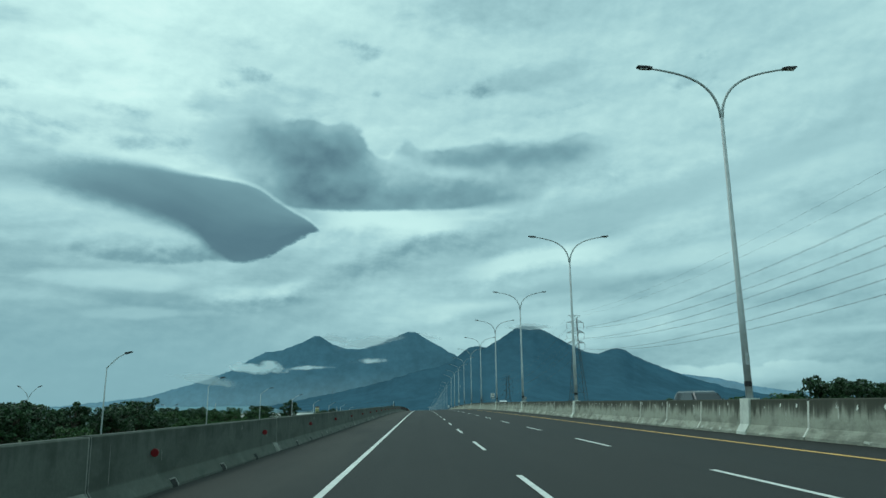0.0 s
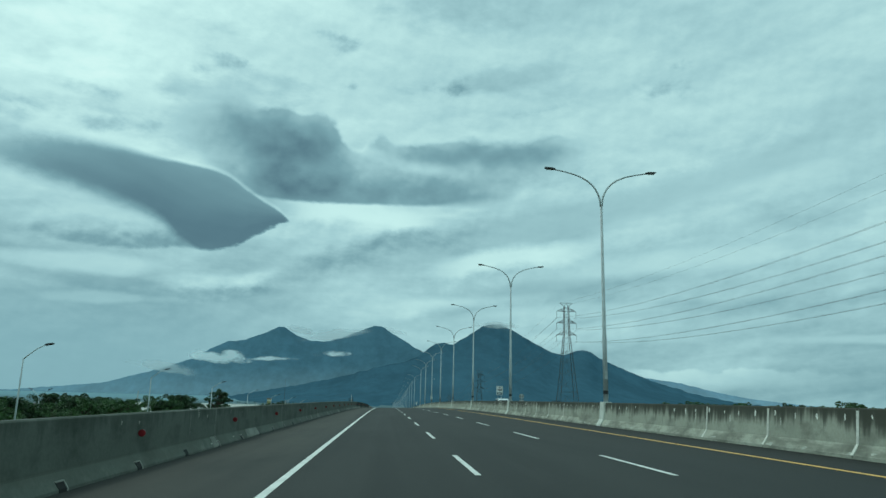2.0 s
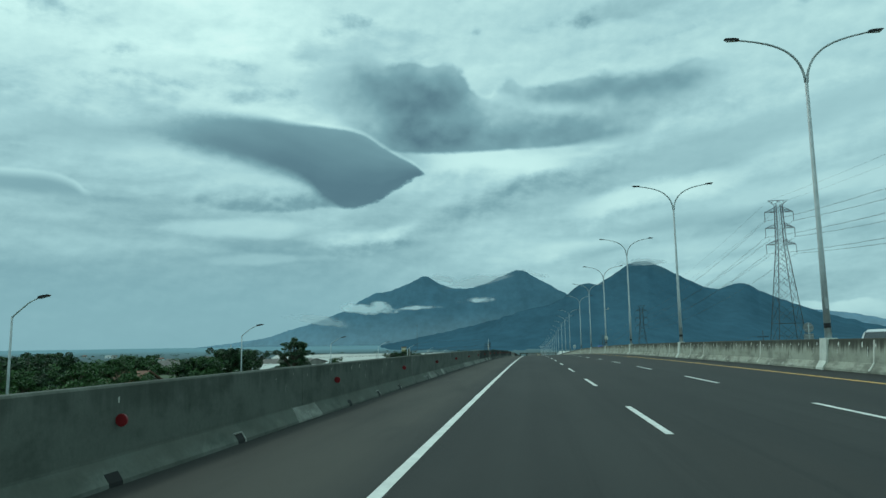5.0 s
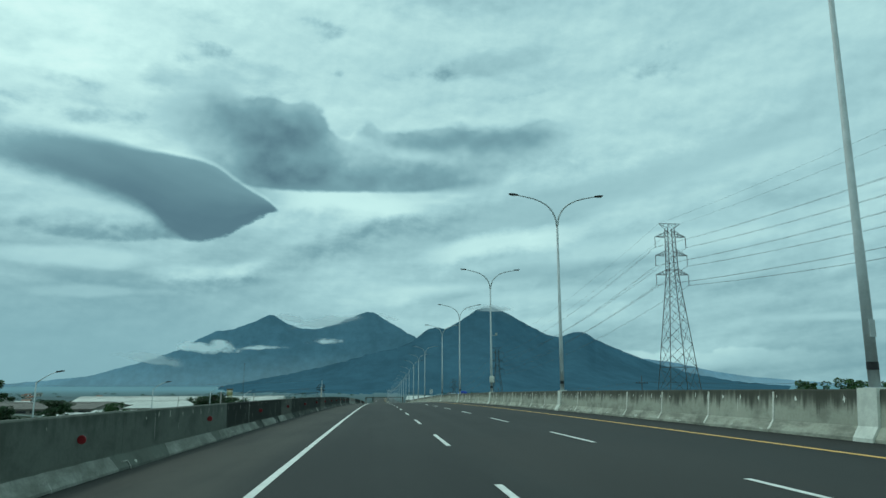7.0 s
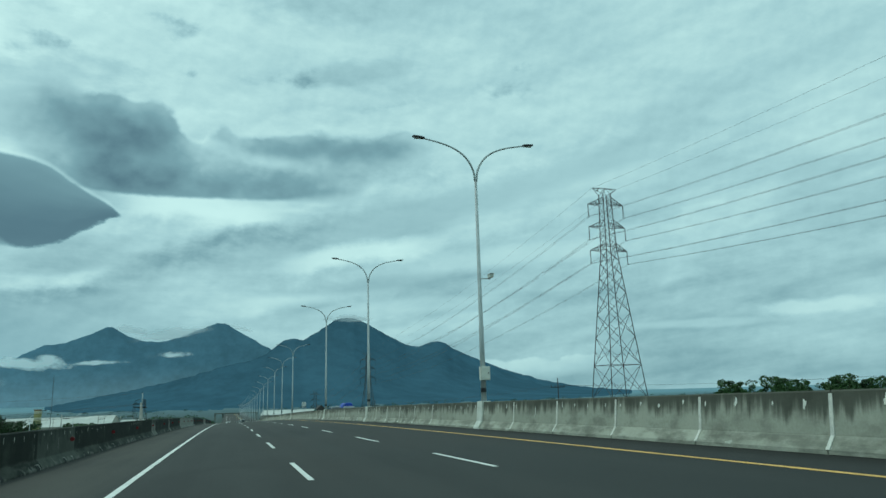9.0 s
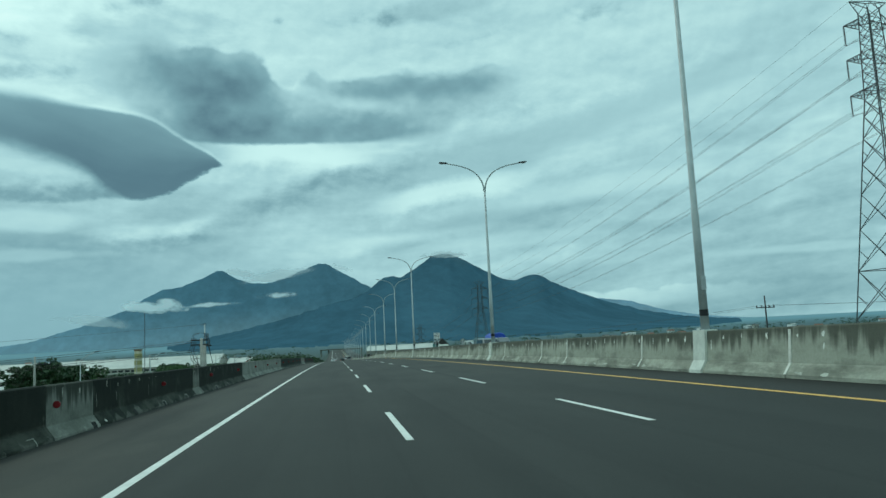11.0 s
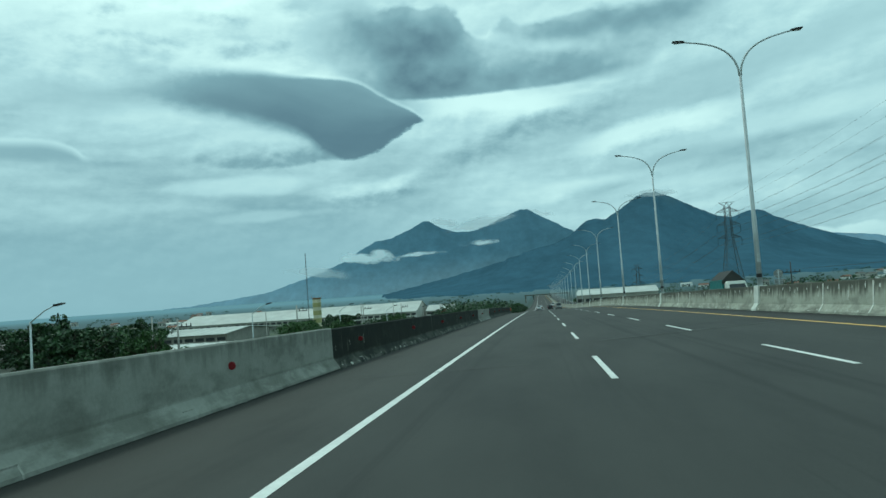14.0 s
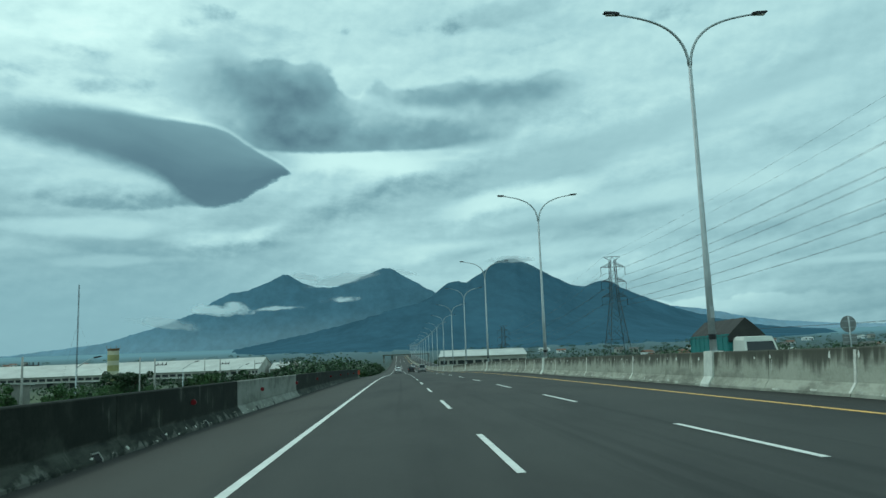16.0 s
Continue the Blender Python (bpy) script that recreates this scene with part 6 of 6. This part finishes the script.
def lofted(sections):
    """A skin through rectangular sections (y, z0, z1, half width below, half width above)."""
    bm = bmesh.new()
    rings = []
    for y, z0, z1, wb, wt in sections:
        c = 0.12 * (z1 - z0)
        rings.append([bm.verts.new(p) for p in ((-wb * 0.94, y, z0), (wb * 0.94, y, z0), (wb, y, z0 + c), (wt, y, z1 - c), (wt * 0.88, y, z1), (-wt * 0.88, y, z1), (-wt, y, z1 - c), (-wb, y, z0 + c))])
    for a, b in zip(rings, rings[1:]):
        for i in range(8):
            j = (i + 1) % 8
            bm.faces.new((a[i], a[j], b[j], b[i]))
    bm.faces.new(rings[0][::-1])
    bm.faces.new(rings[-1])
    return bm


def car(label, colour, x, y, L=4.5, W=1.8, H=1.7, nose_back=True, hood=0.9, tail=0.25):
    """A car standing with its tail towards the camera, or turned to face it."""
    body = plain("car_paint", colour, 0.25, 0.1, 0.04, 1.0)
    root = thing("car", label, "car", m=on_road(x, y, 0.0, 0 if nose_back else 180))
    w = W / 2
    part("body", lofted([(-L / 2, 0.38, 0.85, w * 0.9, w * 0.86), (-L / 2 + 0.15, 0.24, 1.0, w, w * 0.95), (0, 0.2, 1.0, w, w * 0.96), (L / 2 - hood, 0.22, 0.98, w, w * 0.93), (L / 2 - 0.15, 0.26, 0.82, w * 0.95, w * 0.85), (L / 2, 0.36, 0.68, w * 0.85, w * 0.75)]), body, root, smooth=False)
    part("cabin", lofted([(-L / 2 + 0.02, 0.98, 1.02, w * 0.9, w * 0.9), (-L / 2 + tail, 0.97, H - 0.08, w * 0.94, w * 0.74), (-L / 2 + tail + 0.3, 0.97, H, w * 0.94, w * 0.76), (L / 2 - hood - 1.1, 0.97, H, w * 0.94, w * 0.74), (L / 2 - hood - 0.8, 0.97, H - 0.06, w * 0.94, w * 0.72), (L / 2 - hood + 0.02, 0.96, 1.0, w * 0.9, w * 0.88)]), body, root)
    def pane(name, pts):
        bm = bmesh.new()
        v = [bm.verts.new(p) for p in pts]
        bm.faces.new(v)
        r = bmesh.ops.extrude_face_region(bm, geom=bm.faces[:])
        n = (Vector(pts[1]) - Vector(pts[0])).cross(Vector(pts[2]) - Vector(pts[0])).normalized()
        bmesh.ops.translate(bm, verts=[e for e in r["geom"] if isinstance(e, bmesh.types.BMVert)], vec=n * 0.02)
        part(name, bm, GLASS, root)
    z0, z1 = 1.04, H - 0.12
    yb0, yb1 = -L / 2 + 0.02, -L / 2 + tail - 0.01
    pane("rear_window", [(-w * 0.74, yb0 + 0.0, z0 + 0.05), (-w * 0.62, yb1 - 0.01, z1), (w * 0.62, yb1 - 0.01, z1), (w * 0.74, yb0, z0 + 0.05)])
    yf0, yf1 = L / 2 - hood - 0.05, L / 2 - hood - 0.76
    pane("windscreen", [(w * 0.76, yf0 + 0.03, z0 + 0.03), (w * 0.64, yf1 + 0.03, z1), (-w * 0.64, yf1 + 0.03, z1), (-w * 0.76, yf0 + 0.03, z0 + 0.03)])
    for s in (-1, 1):
        pts = [(s * w * 0.955, yb1 + 0.15, z0), (s * w * 0.80, yb1 + 0.3, z1), (s * w * 0.80, yf1 - 0.1, z1), (s * w * 0.955, yf0 - 0.12, z0)]
        pane("side_window", pts if s > 0 else pts[::-1])
        part("tail_light", bbox(s * w * 0.86 - 0.1, -L / 2 + 0.0, 0.78, s * w * 0.86 + 0.1, -L / 2 + 0.14, 1.0), TAIL, root, "red tail light")
        part("headlight", bbox(s * w * 0.66 - 0.16, L / 2 - 0.14, 0.60, s * w * 0.66 + 0.16, L / 2 - 0.02, 0.74), LIGHT, root, "clear headlight")
        part("mirror", bbox(s * (w + 0.06) - 0.1, yf0 - 0.35, 1.02, s * (w + 0.06) + 0.1, yf0 - 0.22, 1.18, bevel=0.03), body, root)
        for yy in (-L / 2 + 0.8, L / 2 - 0.85):
            wh = part("wheel", tube(bmesh.new(), [(s * (w - 0.2), yy, 0.33), (s * (w + 0.01), yy, 0.33)], 0.33, 18), TYRE, root)
            part("rim", tube(bmesh.new(), [(s * (w - 0.02), yy, 0.33), (s * (w + 0.018), yy, 0.33)], 0.20, 14), CHROME, wh)
    part("bumper", bbox(-w * 0.86, -L / 2 - 0.05, 0.36, w * 0.86, -L / 2 + 0.12, 0.58, bevel=0.03), DARK_METAL, root)
    part("licence_plate", bbox(-0.22, -L / 2 - 0.03, 0.66, 0.22, -L / 2 + 0.01, 0.78), SIGN_BLACK, root)
    return root


car("white hatchback driving away in the inner lane", (0.78, 0.79, 0.78), 0.1, 512, 4.0, 1.72, 1.55)
car("black hatchback driving away in the middle lane", (0.02, 0.022, 0.025), 3.7, 520, 4.1, 1.72, 1.55)
car("silver people carrier driving away in the outer lane", (0.36, 0.37, 0.36), 5.9, 496, 4.6, 1.8, 1.95, tail=0.12)
car("white saloon far ahead on the motorway", (0.75, 0.75, 0.74), 0.2, 566, 4.4, 1.75, 1.5)
car("dark car far ahead on the motorway", (0.05, 0.05, 0.055), -0.2, 628, 4.4, 1.75, 1.5)
car("white van far ahead on the motorway", (0.75, 0.75, 0.74), 7.2, 660, 4.6, 1.8, 2.0, tail=0.12)
car("grey off-road car on the oncoming carriageway", (0.07, 0.085, 0.095), 15.6, 39.6, 4.6, 1.85, 1.74, False)
car("white saloon on the oncoming carriageway", (0.72, 0.75, 0.75), 15.8, 139.0, 4.6, 1.8, 1.66, False)
car("grey car behind the blue truck on the oncoming carriageway", (0.20, 0.23, 0.24), 15.0, 291.0, 4.6, 1.85, 1.75, False)


def truck(label, x, y, cab_colour, side_mat, cover_mat, cab_h, bed_h, top_h, L, W, peaked):
    root = thing("truck", label, "truck", m=on_road(x, y, 0.0, 180))
    paintm = plain("truck_cab_paint", cab_colour, 0.4, 0.0, 0.08, 1.0)
    w = W / 2
    part("chassis", bbox(-0.45, -L / 2, 0.45, 0.45, L / 2, 0.75), DARK_METAL, root)
    cab = part("cab", lofted([(L / 2 - 1.6, 0.5, cab_h, w * 0.95, w * 0.86), (L / 2 - 1.3, 0.45, cab_h + 0.05, w * 0.96, w * 0.88), (L / 2 - 0.35, 0.42, cab_h, w * 0.96, w * 0.84), (L / 2, 0.42, cab_h * 0.55, w * 0.94, w * 0.92)]), paintm, root)
    bm = bmesh.new()
    v = [bm.verts.new(p) for p in ((-w * 0.78, L / 2 - 0.02, cab_h * 0.60), (w * 0.78, L / 2 - 0.02, cab_h * 0.60), (w * 0.7, L / 2 - 0.29, cab_h - 0.18), (-w * 0.7, L / 2 - 0.29, cab_h - 0.18), (-w * 0.78, L / 2 - 0.08, cab_h * 0.60), (w * 0.78, L / 2 - 0.08, cab_h * 0.60), (w * 0.7, L / 2 - 0.4, cab_h - 0.18), (-w * 0.7, L / 2 - 0.4, cab_h - 0.18))]
    for f in ((0, 1, 2, 3), (7, 6, 5, 4), (0, 4, 5, 1), (1, 5, 6, 2), (2, 6, 7, 3), (3, 7, 4, 0)):
        bm.faces.new([v[k] for k in f])
    part("windscreen", bm, GLASS, cab)
    y0, y1 = -L / 2, L / 2 - 1.8
    for s in (-1, 1):
        part("side_board", bbox(s * w - 0.04, y0, 0.85, s * w + 0.04, y1, bed_h), side_mat, root)
        n = 9
        for i in range(n):
            yy = y0 + 0.15 + (y1 - y0 - 0.3) * i / (n - 1)
            part("stake", bbox(s * (w + 0.04) - 0.03, yy - 0.05, 0.8, s * (w + 0.04) + 0.03, yy + 0.05, bed_h + 0.02), side_mat, root)
        for yy in (-L / 2 + 1.0, L / 2 - 0.9):
            wh = part("wheel", tube(bmesh.new(), [(s * (w - 0.3), yy, 0.42), (s * (w - 0.02), yy, 0.42)], 0.42, 18), TYRE, root)
            part("rim", tube(bmesh.new(), [(s * (w - 0.04), yy, 0.42), (s * (w - 0.005), yy, 0.42)], 0.22, 14), CHROME, wh)
        part("headlight", bbox(s * w * 0.7 - 0.13, L / 2 - 0.04, 0.72, s * w * 0.7 + 0.13, L / 2 + 0.02, 0.92), LIGHT, root, "clear headlight")
    part("bed", bbox(-w, y0, 0.75, w, y1, 0.88), side_mat, root)
    part("front_board", bbox(-w, y1 - 0.06, 0.85, w, y1, bed_h), side_mat, root)
    bm = bmesh.new()
    n, mcols = 14, 10
    grid = []
    for i in range(n + 1):
        yy = y0 - 0.06 + (y1 - y0 + 0.12) * i / n
        row = []
        for j in range(mcols + 1):
            u = -1 + 2 * j / mcols
            if peaked:
                zz = bed_h - 0.15 + (top_h - bed_h + 0.15) * (1 - abs(u)) ** 0.9
            else:
                zz = bed_h - 0.3 + (top_h - bed_h + 0.3) * (1 - abs(u) ** 4)
            zz += 0.05 * noise.noise((yy * 1.3, u * 2.0, 3.0)) + (0.06 * math.sin(i * 1.6) if not peaked else 0)
            row.append(bm.verts.new((u * (w + 0.07), yy, zz)))
        grid.append(row)
    for a, b in zip(grid, grid[1:]):
        for j in range(mcols):
            bm.faces.new((a[j], a[j + 1], b[j + 1], b[j]))
    for row, flip in ((grid[0], False), (grid[-1], True)):
        lo = [bm.verts.new((row[0].co.x, row[0].co.y, bed_h - 0.5)), bm.verts.new((row[-1].co.x, row[0].co.y, bed_h - 0.5))]
        bm.faces.new([*row, lo[1], lo[0]])
    part("tarpaulin", bm, cover_mat, root)
    return root


TEAL = plain("teal_boards", (0.02, 0.22, 0.21), 0.6)
TARP_DARK = plain("dark_tarpaulin", (0.034, 0.034, 0.031), 0.8, 0.0, 0.25, 1.5)
TARP_BLUE = plain("blue_tarpaulin", (0.005, 0.06, 0.42), 0.45, 0.0, 0.2, 1.2)
truck("truck with teal side boards and a peaked dark tarpaulin", 22.2, 369.0, (0.62, 0.64, 0.58), TEAL, TARP_DARK, 2.2, 2.45, 3.45, 7.6, 2.3, True)
truck("small truck loaded under a bright blue tarpaulin", 18.6, 303.0, (0.25, 0.27, 0.28), DARK_METAL, TARP_BLUE, 1.9, 1.7, 2.45, 5.4, 1.9, False)
# lorry parked on the lower road
truck("white box lorry on the lower road beside the factory", -51.5, 404.0, (0.6, 0.62, 0.6), SIGN_WHITE, SIGN_WHITE, 2.2, 2.4, 2.55, 8.0, 2.3, False).matrix_basis = Matrix.Translation((-51.5, 404, ground(404))) @ Matrix.Rotation(radians(-80), 4, "Z")
